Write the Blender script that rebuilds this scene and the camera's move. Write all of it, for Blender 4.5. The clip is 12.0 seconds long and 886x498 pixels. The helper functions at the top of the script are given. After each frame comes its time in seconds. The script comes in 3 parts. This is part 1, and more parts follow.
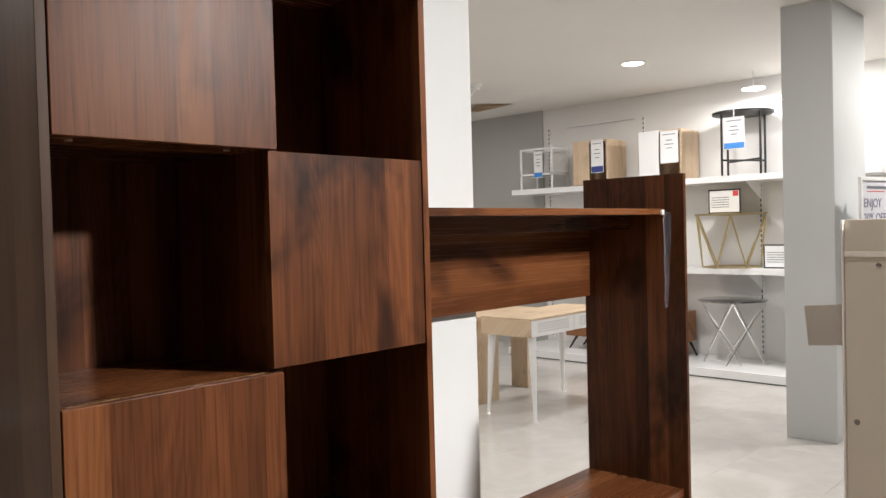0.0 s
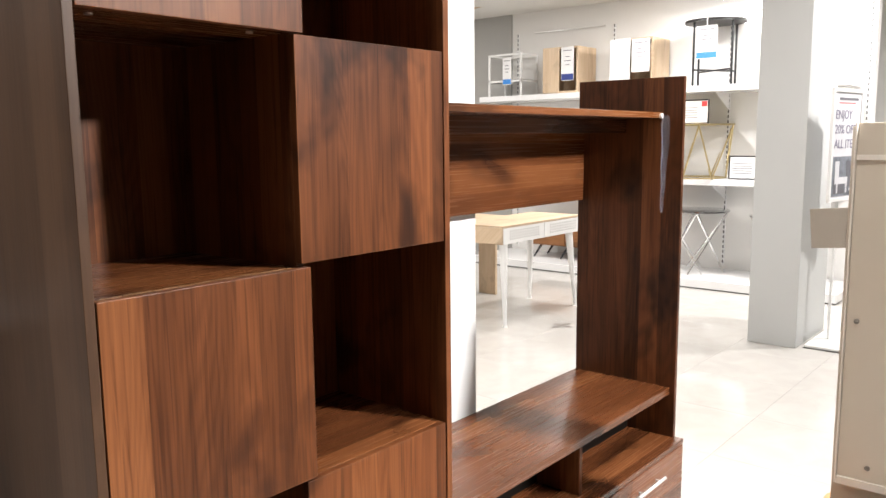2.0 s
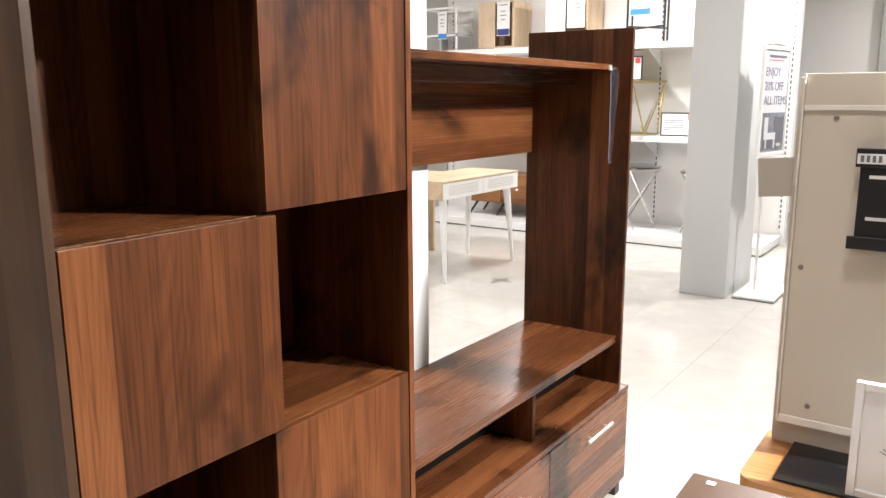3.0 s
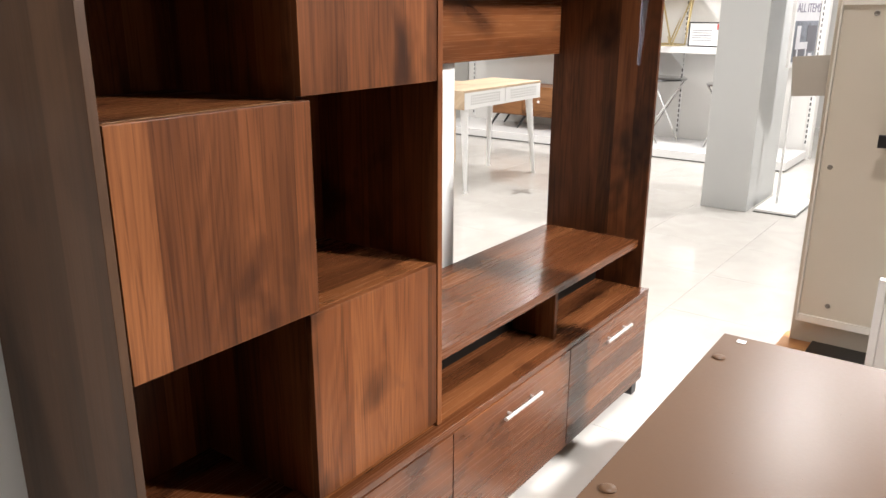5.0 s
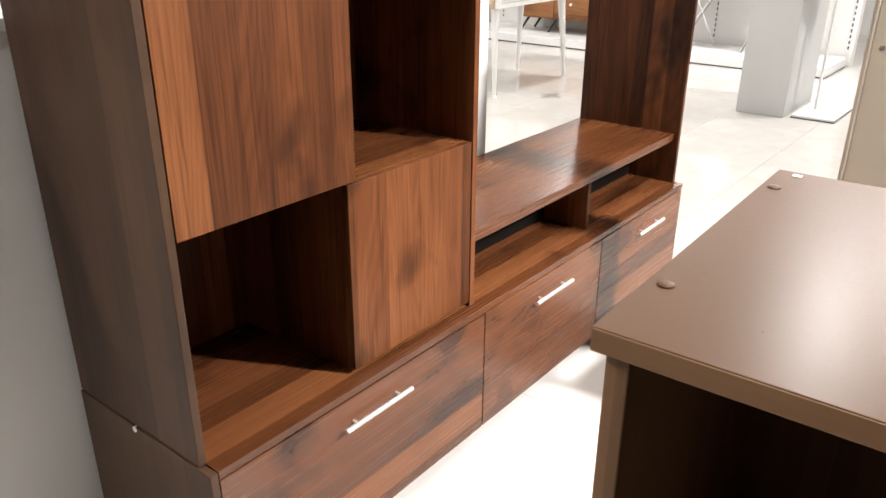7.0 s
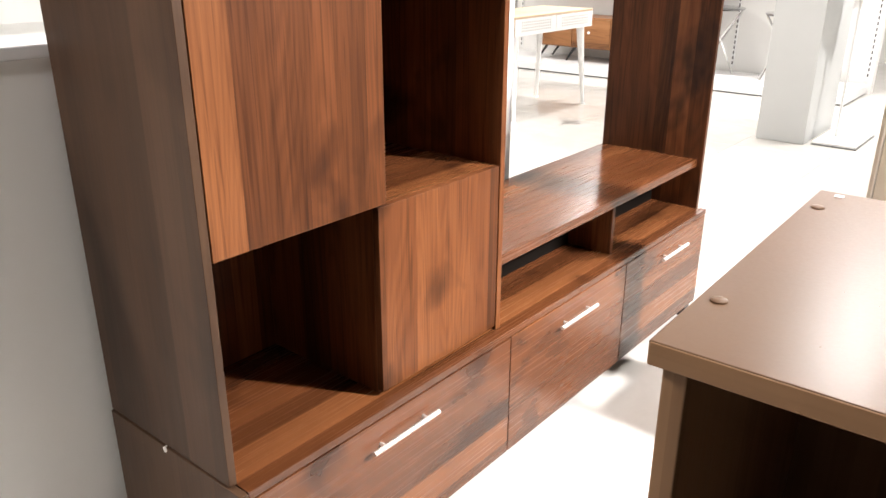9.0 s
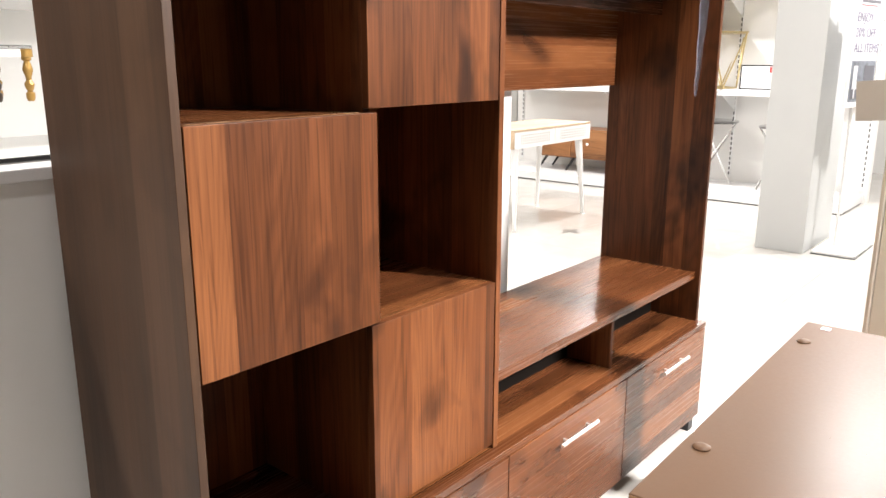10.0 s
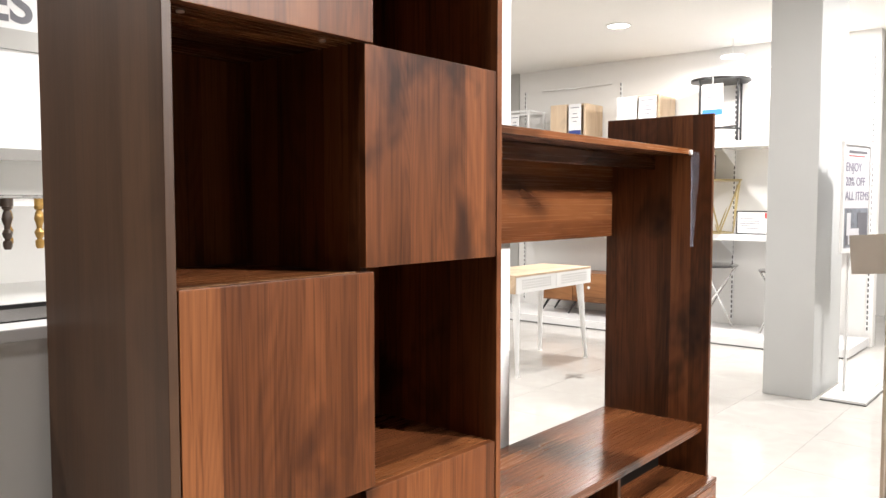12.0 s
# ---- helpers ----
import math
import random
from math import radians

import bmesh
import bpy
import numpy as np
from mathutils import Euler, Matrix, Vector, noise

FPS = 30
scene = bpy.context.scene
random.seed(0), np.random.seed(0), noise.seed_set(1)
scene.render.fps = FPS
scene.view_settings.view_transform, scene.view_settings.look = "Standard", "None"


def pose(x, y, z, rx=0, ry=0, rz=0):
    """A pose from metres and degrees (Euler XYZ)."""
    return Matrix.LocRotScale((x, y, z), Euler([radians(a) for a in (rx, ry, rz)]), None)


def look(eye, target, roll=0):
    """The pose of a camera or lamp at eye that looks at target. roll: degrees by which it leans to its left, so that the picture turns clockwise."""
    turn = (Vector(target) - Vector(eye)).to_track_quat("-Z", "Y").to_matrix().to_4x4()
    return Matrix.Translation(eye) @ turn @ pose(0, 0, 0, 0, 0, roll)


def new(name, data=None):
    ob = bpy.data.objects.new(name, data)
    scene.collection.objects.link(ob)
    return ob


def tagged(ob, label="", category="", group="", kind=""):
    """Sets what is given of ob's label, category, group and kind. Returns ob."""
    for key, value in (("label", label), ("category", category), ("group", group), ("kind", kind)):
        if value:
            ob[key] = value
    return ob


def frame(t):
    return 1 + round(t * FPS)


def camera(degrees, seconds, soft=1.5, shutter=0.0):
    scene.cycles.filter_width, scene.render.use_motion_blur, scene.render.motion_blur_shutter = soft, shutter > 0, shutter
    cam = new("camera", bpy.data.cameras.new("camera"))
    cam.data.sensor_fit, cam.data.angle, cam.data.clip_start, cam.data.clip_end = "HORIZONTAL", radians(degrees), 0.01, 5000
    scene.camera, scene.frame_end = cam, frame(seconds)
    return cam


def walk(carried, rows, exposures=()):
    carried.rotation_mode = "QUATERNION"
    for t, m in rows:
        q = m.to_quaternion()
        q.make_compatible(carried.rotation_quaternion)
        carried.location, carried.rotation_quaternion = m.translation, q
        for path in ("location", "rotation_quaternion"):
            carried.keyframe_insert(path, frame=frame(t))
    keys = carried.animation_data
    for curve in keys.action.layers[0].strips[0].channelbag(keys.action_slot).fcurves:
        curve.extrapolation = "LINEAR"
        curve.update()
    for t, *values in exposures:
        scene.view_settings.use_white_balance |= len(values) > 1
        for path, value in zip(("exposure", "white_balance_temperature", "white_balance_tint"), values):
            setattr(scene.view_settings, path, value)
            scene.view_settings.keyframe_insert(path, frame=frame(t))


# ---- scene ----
cam = camera(59.3, 12.0)
PATH = [
    (0, (-0.41, -1.176, 1.446), (1.038, 0.201, 1.399), -1.5),
    (0.5, (-0.413, -1.161, 1.443), (1.025, 0.226, 1.354), -1.0),
    (1, (-0.422, -1.151, 1.436), (1.004, 0.246, 1.308), -0.8),
    (1.5, (-0.448, -1.107, 1.435), (0.986, 0.273, 1.235), -0.6),
    (2, (-0.478, -1.051, 1.419), (1.033, 0.23, 1.14), -0.6),
    (2.5, (-0.498, -1.016, 1.408), (1.076, 0.172, 1.073), -0.3),
    (3, (-0.509, -0.99, 1.397), (1.096, 0.14, 1.012), -0.2),
    (5, (-0.55, -0.988, 1.351), (0.988, 0.147, 0.76), 0.2),
    (5.5, (-0.561, -0.99, 1.325), (0.951, 0.163, 0.703), 0.2),
    (6, (-0.564, -0.985, 1.3), (0.923, 0.169, 0.626), 0.2),
    (6.5, (-0.57, -0.981, 1.283), (0.894, 0.164, 0.546), 0.2),
    (7, (-0.58, -0.982, 1.271), (0.861, 0.155, 0.477), 0.3),
    (8.8, (-0.606, -0.97, 1.263), (0.821, 0.207, 0.503), 0.0),
    (9, (-0.605, -0.968, 1.267), (0.831, 0.216, 0.536), 0.1),
    (9.5, (-0.598, -0.971, 1.282), (0.871, 0.246, 0.681), 0.1),
    (10, (-0.588, -0.977, 1.292), (0.904, 0.267, 0.816), 0.1),
    (10.5, (-0.579, -0.979, 1.297), (0.928, 0.281, 0.922), 0.1),
    (11, (-0.573, -0.978, 1.303), (0.944, 0.293, 1.015), 0.1),
    (11.5, (-0.568, -0.974, 1.309), (0.956, 0.304, 1.104), 0.0),
    (12, (-0.571, -0.978, 1.323), (0.956, 0.307, 1.202), 0.0),
]
EXPOSURE = [(0.0, -0.65), (0.5, -0.36), (1.0, -0.24), (2.0, 0.08), (3.0, 0.01), (7.0, 0.13), (8.5, 0.39), (9.5, 0.55), (10.5, 0.43), (12.0, 0.15)]
walk(cam, [(t, look(eye, target, roll)) for t, eye, target, roll in PATH], EXPOSURE)

# ---- world and lights ----
world = bpy.data.worlds.new("world")
world.use_nodes = True
world.node_tree.nodes["Background"].inputs[0].default_value = (1.0, 0.97, 0.93, 1)
world.node_tree.nodes["Background"].inputs[1].default_value = 0.05
scene.world = world

CEIL = 2.87
# lamps in the ceiling, downlights and two added fills: x, y, watts, disc radius
# (0.8, -0.85) and (-1.6, -0.16) are unseen fills for floor, partition and tower end
DOWNLIGHTS_AND_FILLS = [
    (1.84, -2.86, 103, 0.09), (0.8, -0.85, 9, 0.09), (-1.6, -0.16, 21, 0.09), (5.73, 2.31, 50, 0.09), (3.3, 3.4, 34, 0.09), (5.4, 4.9, 25, 0.09), (3.45, -0.33, 40, 0.09),
    (5.9, -0.6, 95, 0.09), (8.3, -0.8, 35, 0.09), (-1.2, 1.1, 52, 0.09),
    (2.3, 3.2, 32, 0.09), (-1.2, 2.4, 26, 0.09), (6.6, 0.9, 38, 0.09),
]
LAMP_COLOUR = (1.0, 0.965, 0.95)


def lamp(x, y, z, watts, radius, beam=180, aim=None):
    data = bpy.data.lights.new("downlight_or_fill_lamp", "AREA")
    data.shape, data.size, data.energy, data.color = "DISK", radius * 2, watts, LAMP_COLOUR
    data.spread = math.radians(beam)
    ob = new("downlight_or_fill_lamp", data)
    if aim is None:
        ob.matrix_world = pose(x, y, z)
    else:
        turn = (Vector((x, y, z)) - Vector(aim)).to_track_quat("Z", "Y").to_matrix().to_4x4()
        ob.matrix_world = Matrix.Translation((x, y, z)) @ turn
    return ob


# ---- materials ----
def mat(name):
    m = bpy.data.materials.new(name)
    m.use_nodes = True
    return m, m.node_tree.nodes, m.node_tree.links, m.node_tree.nodes["Principled BSDF"]


def math_node(n, l, op, a, b):
    k = n.new("ShaderNodeMath")
    k.operation = op
    for i, v in enumerate((a, b)):
        if isinstance(v, (int, float)):
            k.inputs[i].default_value = v
        elif v is not None:
            l.new(v, k.inputs[i])
    return k.outputs[0]


def ramp(n, l, fac, stops):
    r = n.new("ShaderNodeValToRGB")
    while len(r.color_ramp.elements) < len(stops):
        r.color_ramp.elements.new(0.5)
    for e, (p, c) in zip(r.color_ramp.elements, stops):
        e.position, e.color = p, (*c, 1) if len(c) == 3 else c
    l.new(fac, r.inputs[0])
    return r.outputs[0]


def noise_tex(n, l, vec, scale, detail=4.0, rough=0.55, distort=0.0):
    t = n.new("ShaderNodeTexNoise")
    t.inputs["Scale"].default_value, t.inputs["Detail"].default_value = scale, detail
    t.inputs["Roughness"].default_value, t.inputs["Distortion"].default_value = rough, distort
    if vec is not None:
        l.new(vec, t.inputs["Vector"])
    return t.outputs["Fac"]


def wood(name, grain, dark, mid, light, rough=0.34, plank=0.085, knots=1.0, gloss=0.33, pores=0.4, strips=1.0, rings=1.0, calm=1.0):
    """A laminate with a wood print: grain axis x, y or z; strips of uneven width and tone, arched grain, smudged knots, fine pores."""
    m, n, l, b = mat(name)
    co, info = n.new("ShaderNodeTexCoord"), n.new("ShaderNodeObjectInfo")
    sep = n.new("ShaderNodeSeparateXYZ")
    l.new(co.outputs["Object"], sep.inputs[0])
    x, y, z = sep.outputs
    if grain == "z":
        across, along = math_node(n, l, "ADD", x, y), z
    elif grain == "y":
        across, along = math_node(n, l, "ADD", x, z), y
    else:
        across, along = math_node(n, l, "ADD", y, z), x
    shift = math_node(n, l, "MULTIPLY", info.outputs["Random"], 7.3)
    across = math_node(n, l, "ADD", across, shift)

    def vec(a, c, third=None):
        k = n.new("ShaderNodeCombineXYZ")
        l.new(math_node(n, l, "MULTIPLY", across, a), k.inputs[0])
        l.new(math_node(n, l, "MULTIPLY", along, c), k.inputs[1])
        l.new(shift if third is None else third, k.inputs[2])
        return k.outputs[0]

    def add(a, c, amount, mid_value=0.5):
        return math_node(n, l, "ADD", a, math_node(n, l, "MULTIPLY", math_node(n, l, "SUBTRACT", c, mid_value), amount))

    # strips of uneven width, each with its own tone and its own figure
    cell = n.new("ShaderNodeTexVoronoi")
    cell.voronoi_dimensions = "1D"
    cell.inputs["Scale"].default_value = 1.0
    l.new(math_node(n, l, "DIVIDE", across, plank), cell.inputs["W"])
    rgb = n.new("ShaderNodeSeparateColor")
    l.new(cell.outputs["Color"], rgb.inputs[0])
    own = math_node(n, l, "ADD", math_node(n, l, "MULTIPLY", rgb.outputs[1], 30.0), shift)
    figure = noise_tex(n, l, vec(9.0, 1.0, own), 1.0, 3, 0.5, 0.7)
    contour = noise_tex(n, l, vec(10.0, 0.9, own), 1.0, 1.0, 0.4, 0.3)
    ring = math_node(n, l, "SINE", math_node(n, l, "MULTIPLY", contour, 120.0), None)
    ring = ramp(n, l, math_node(n, l, "ADD", math_node(n, l, "MULTIPLY", ring, 0.5), 0.5), [(0.0, (0, 0, 0)), (0.45, (0.62, 0.62, 0.62)), (1.0, (1, 1, 1))])
    fine = noise_tex(n, l, vec(230.0, 3.0, own), 1.0, 3, 0.6, 0.2)
    grainy = noise_tex(n, l, vec(60.0, 2.2, own), 1.0, 3, 0.55, 0.6)
    blotch = noise_tex(n, l, vec(2.6, 1.9), 1.0, 3, 0.5, 0.3)
    tone = math_node(n, l, "ADD", math_node(n, l, "MULTIPLY", rgb.outputs[0], 0.46 * strips), 0.5 - 0.23 * strips)
    tone = add(tone, figure, 0.38)
    tone = add(tone, blotch, 0.30)
    tone = add(tone, ring, 0.11 * rings, 0.6)
    tone = add(tone, grainy, 0.19 * calm)
    tone = add(tone, fine, 0.21 * calm)
    colour = ramp(n, l, tone, [(0.20, dark), (0.50, mid), (0.80, light)])
    knot = noise_tex(n, l, vec(6.5, 4.0), 1.0, 3, 0.5, 0.3)
    spot = ramp(n, l, knot, [(0.56, (1, 1, 1)), (0.70, (0.28, 0.28, 0.34))])
    pore = ramp(n, l, noise_tex(n, l, vec(120.0, 3.4, own), 1.0, 2, 0.5, 0.9), [(0.33, (0.46, 0.42, 0.40)), (0.47, (1, 1, 1))])
    last = colour
    for amount, layer in ((knots, spot), (pores, pore)):
        mix = n.new("ShaderNodeMix")
        mix.data_type, mix.blend_type = "RGBA", "MULTIPLY"
        mix.inputs["Factor"].default_value = amount
        l.new(last, mix.inputs["A"])
        l.new(layer, mix.inputs["B"])
        last = mix.outputs["Result"]
    l.new(last, b.inputs["Base Color"])
    l.new(math_node(n, l, "ADD", math_node(n, l, "MULTIPLY", fine, 0.16 * calm), rough - 0.08 * calm), b.inputs["Roughness"])
    b.inputs["Specular IOR Level"].default_value = gloss
    bump = n.new("ShaderNodeBump")
    bump.inputs["Strength"].default_value, bump.inputs["Distance"].default_value = 0.10 * calm * calm, 0.001
    l.new(fine, bump.inputs["Height"])
    l.new(bump.outputs[0], b.inputs["Normal"])
    return m


def paint(name, colour, rough=0.5, vary=0.05, scale=3.0, bump=0.03, metal=0.0, fine=90.0):
    """Paint, plastic or metal with soft stains, a little orange peel and uneven gloss."""
    m, n, l, b = mat(name)
    co = n.new("ShaderNodeTexCoord")
    big = noise_tex(n, l, co.outputs["Object"], scale, 5, 0.6)
    small = noise_tex(n, l, co.outputs["Object"], fine, 3, 0.6)
    lo, hi = tuple(c * (1 - vary) for c in colour), tuple(min(1, c * (1 + vary * 0.6)) for c in colour)
    l.new(ramp(n, l, big, [(0.3, lo), (0.7, hi)]), b.inputs["Base Color"])
    l.new(math_node(n, l, "ADD", math_node(n, l, "MULTIPLY", small, 0.14), max(0.02, rough - 0.07)), b.inputs["Roughness"])
    b.inputs["Metallic"].default_value = metal
    bp = n.new("ShaderNodeBump")
    bp.inputs["Strength"].default_value, bp.inputs["Distance"].default_value = bump, 0.002
    l.new(small, bp.inputs["Height"])
    l.new(bp.outputs[0], b.inputs["Normal"])
    return m


def glow(name, colour, strength):
    m, n, l, b = mat(name)
    b.inputs["Emission Color"].default_value = (*colour, 1)
    b.inputs["Emission Strength"].default_value = strength
    b.inputs["Base Color"].default_value = (0.8, 0.8, 0.8, 1)
    return m


def tile_mat():
    m, n, l, b = mat("polished_porcelain")
    co, info = n.new("ShaderNodeTexCoord"), n.new("ShaderNodeObjectInfo")
    add = n.new("ShaderNodeVectorMath")
    add.operation = "ADD"
    l.new(co.outputs["Object"], add.inputs[0])
    k = n.new("ShaderNodeCombineXYZ")
    l.new(math_node(n, l, "MULTIPLY", info.outputs["Random"], 40.0), k.inputs[0])
    l.new(k.outputs[0], add.inputs[1])
    cloud = noise_tex(n, l, add.outputs[0], 4.0, 6, 0.6, 0.8)
    l.new(ramp(n, l, cloud, [(0.3, (0.49, 0.468, 0.435)), (0.7, (0.55, 0.532, 0.502))]), b.inputs["Base Color"])
    l.new(math_node(n, l, "ADD", math_node(n, l, "MULTIPLY", cloud, 0.06), 0.035), b.inputs["Roughness"])
    return m


WALNUT = ((0.022, 0.0072, 0.0026), (0.100, 0.0328, 0.0112), (0.205, 0.077, 0.0270))
M_WALNUT_V = wood("walnut_laminate_upright", "z", *WALNUT, rough=0.4, pores=0.62, gloss=0.16, plank=0.07, strips=0.62, rings=0.5)
M_WALNUT_H = wood("walnut_laminate_lengthways", "x", *WALNUT, rough=0.27, gloss=0.4, pores=0.0, knots=0.9, plank=0.075, strips=0.7, rings=0.0, calm=0.35)
# greyer, darker copy of the walnut: the ends' grey reflection put into the colour
M_WALNUT_SHEEN = wood("walnut_laminate_grey_sheen", "z", (0.026, 0.0128, 0.0066), (0.055, 0.0282, 0.0148), (0.084, 0.0440, 0.0235), rough=0.45, gloss=0.22, knots=0.35, pores=0.2, strips=0.7, rings=0.4)
M_OAK = wood("light_oak_laminate", "x", (0.48, 0.34, 0.21), (0.60, 0.455, 0.31), (0.68, 0.545, 0.40), rough=0.45, plank=0.12, knots=0.4, pores=0.15, strips=0.5)
M_OAK_V = wood("light_oak_upright", "z", (0.48, 0.34, 0.21), (0.60, 0.455, 0.31), (0.68, 0.545, 0.40), rough=0.45, plank=0.12, knots=0.4, pores=0.15, strips=0.5)
M_TAUPE = paint("taupe_brown_laminate", (0.098, 0.053, 0.029), 0.31, 0.06, 5.0, 0.02, fine=300.0)
M_TAUPE.node_tree.nodes["Principled BSDF"].inputs["Specular IOR Level"].default_value = 0.25
M_TAUPE_EDGE = wood("brown_edge_banding", "z", (0.115, 0.058, 0.026), (0.185, 0.098, 0.046), (0.235, 0.13, 0.066), rough=0.45, plank=0.02, knots=0.1, pores=0.05, strips=0.6, rings=0.3)
M_TAUPE_BAND = wood("brown_edge_banding_lengthways", "y", (0.115, 0.058, 0.026), (0.185, 0.098, 0.046), (0.235, 0.13, 0.066), rough=0.45, plank=0.02, knots=0.1, pores=0.05, strips=0.6, rings=0.3)
M_HONEY = wood("honey_wood", "y", (0.22, 0.09, 0.03), (0.42, 0.19, 0.065), (0.52, 0.26, 0.10), rough=0.35, plank=0.2, knots=0.2, pores=0.15)
M_CHESTNUT = wood("chestnut_wood", "y", (0.12, 0.05, 0.02), (0.26, 0.115, 0.045), (0.34, 0.16, 0.07), rough=0.35, plank=0.1, knots=0.3, pores=0.15)
M_WHITE_WALL = paint("white_wall_paint", (0.80, 0.79, 0.765), 0.55, 0.03, 0.8, 0.05)
M_GREY_WALL = paint("grey_wall_paint", (0.42, 0.415, 0.395), 0.6, 0.04, 0.8, 0.05)
# unseen west and south walls, kept very dark so the room bounces less light
M_BOUNCE_CUT_WEST = paint("dark_taupe_bounce_cut", (0.07, 0.058, 0.048), 0.6, 0.05, 0.8, 0.05)
M_BOUNCE_CUT_SOUTH = paint("dark_sand_bounce_cut", (0.11, 0.10, 0.088), 0.6, 0.05, 0.8, 0.05)
M_SCREW = paint("dull_screw_steel", (0.25, 0.23, 0.20), 0.35, 0.2, 30.0, 0.05, 0.8)
M_CEIL = paint("ceiling_paint", (0.80, 0.785, 0.75), 0.7, 0.03, 0.6, 0.04)
M_COLUMN = paint("column_paint", (0.56, 0.57, 0.562), 0.45, 0.03, 1.0, 0.05)
M_WHITE = paint("white_lacquer", (0.82, 0.82, 0.81), 0.35, 0.02, 2.0, 0.02)
M_GLOSSWHITE = paint("white_gloss_board", (0.82, 0.82, 0.82), 0.2, 0.02, 2.0, 0.01)
M_PANEL = paint("pale_grey_panel", (0.84, 0.835, 0.81), 0.5, 0.04, 1.2, 0.04)
M_CREAM = paint("cream_laminate", (0.62, 0.56, 0.46), 0.42, 0.04, 1.5, 0.03)
M_CREAM_EDGE = paint("pale_cream_edge", (0.78, 0.74, 0.66), 0.4, 0.03, 3.0, 0.02)
M_BLACK = paint("black_powder_coat", (0.012, 0.012, 0.013), 0.4, 0.2, 8.0, 0.05)
M_BLACKGLASS = paint("black_glass", (0.008, 0.008, 0.009), 0.09, 0.1, 2.0, 0.0)
# near-black colour that stands for deep shade inside the low compartments
M_DEEP_SHADE = paint("painted_recess_shade", (0.005, 0.0038, 0.003), 0.6, 0.2, 3.0, 0.04)
M_DEEP_SHADE.node_tree.nodes["Principled BSDF"].inputs["Specular IOR Level"].default_value = 0.05
M_STEEL = paint("brushed_nickel", (0.78, 0.775, 0.76), 0.3, 0.02, 12.0, 0.005, 0.75)
M_CHROME = paint("chrome", (0.82, 0.82, 0.82), 0.1, 0.02, 5.0, 0.0, 1.0)
M_GOLD = paint("gold_paint", (0.50, 0.40, 0.21), 0.3, 0.1, 6.0, 0.02, 0.85)
M_BRASSY = paint("old_gold_paint", (0.42, 0.25, 0.07), 0.3, 0.25, 12.0, 0.05, 0.5)
M_EBONY = paint("dark_turned_wood", (0.04, 0.025, 0.016), 0.35, 0.3, 12.0, 0.05)
M_PAPER = paint("white_card", (0.80, 0.80, 0.80), 0.6, 0.02, 9.0, 0.02)
M_POSTER = paint("lilac_grey_poster_paper", (0.70, 0.70, 0.735), 0.35, 0.05, 9.0, 0.0)
M_BLUE = paint("blue_print", (0.04, 0.24, 0.66), 0.5, 0.05, 9.0, 0.0)
M_NAVY = paint("navy_print", (0.03, 0.05, 0.22), 0.5, 0.05, 9.0, 0.0)
M_RED = paint("red_print", (0.62, 0.05, 0.05), 0.5, 0.05, 9.0, 0.0)
M_INK = paint("grey_ink", (0.16, 0.16, 0.18), 0.6, 0.1, 9.0, 0.0)
M_LILAC = paint("lilac_ink", (0.22, 0.21, 0.29), 0.6, 0.1, 9.0, 0.0)
M_KRAFT = paint("greige_card", (0.46, 0.42, 0.355), 0.7, 0.06, 8.0, 0.05)
M_SLOT = paint("slot_shadow_steel", (0.10, 0.10, 0.10), 0.5, 0.1, 9.0, 0.0)
M_GROUT = paint("grout", (0.57, 0.545, 0.51), 0.8, 0.08, 20.0, 0.2)
M_PLY = wood("raw_plywood", "y", (0.46, 0.30, 0.16), (0.62, 0.43, 0.25), (0.70, 0.52, 0.33), rough=0.7, plank=0.3, knots=0.2, pores=0.1)
M_STAIN = paint("dark_floor_scuff", (0.22, 0.20, 0.18), 0.4, 0.3, 30.0, 0.0)
M_PLASTIC, _n, _l, _b = mat("clear_plastic_film")
_b.inputs["Transmission Weight"].default_value, _b.inputs["Roughness"].default_value, _b.inputs["IOR"].default_value = 0.9, 0.2, 1.4
_b.inputs["Base Color"].default_value = (0.72, 0.72, 0.77, 1)
M_GLASS, _n, _l, _b = mat("clear_glass")
_b.inputs["Transmission Weight"].default_value, _b.inputs["Roughness"].default_value = 1.0, 0.02
M_LAMP = glow("lit_lamp_disc", (1.0, 0.94, 0.86), 14.0)
M_PHOTO = paint("grey_blue_photo_print", (0.24, 0.26, 0.30), 0.5, 0.5, 14.0, 0.0)
M_MIRROR = paint("dark_mirror_glass", (0.42, 0.42, 0.43), 0.08, 0.05, 4.0, 0.0, 1.0)
M_LEAF = paint("grey_green_leaf", (0.07, 0.10, 0.075), 0.6, 0.3, 30.0, 0.0)
M_TILE = tile_mat()

# ---- builders ----
ORIGIN = {}


def box(bm, x0, x1, y0, y1, z0, z1, bevel=0.0):
    made = bmesh.ops.create_cube(bm, size=1.0, matrix=Matrix.LocRotScale(
        ((x0 + x1) / 2, (y0 + y1) / 2, (z0 + z1) / 2), None, (abs(x1 - x0), abs(y1 - y0), abs(z1 - z0))))
    if bevel:
        edges = list({e for v in made["verts"] for e in v.link_edges})
        bmesh.ops.bevel(bm, geom=edges, offset=bevel, segments=2, affect="EDGES", profile=0.5)
    return bm


def rod(bm, a, b, r0, r1=None, seg=12):
    a, b = Vector(a), Vector(b)
    r1 = r0 if r1 is None else r1
    turn = (b - a).to_track_quat("Z", "Y").to_matrix().to_4x4()
    bmesh.ops.create_cone(bm, cap_ends=True, segments=seg, radius1=r0, radius2=r1, depth=(b - a).length,
                          matrix=Matrix.Translation((a + b) / 2) @ turn)
    return bm


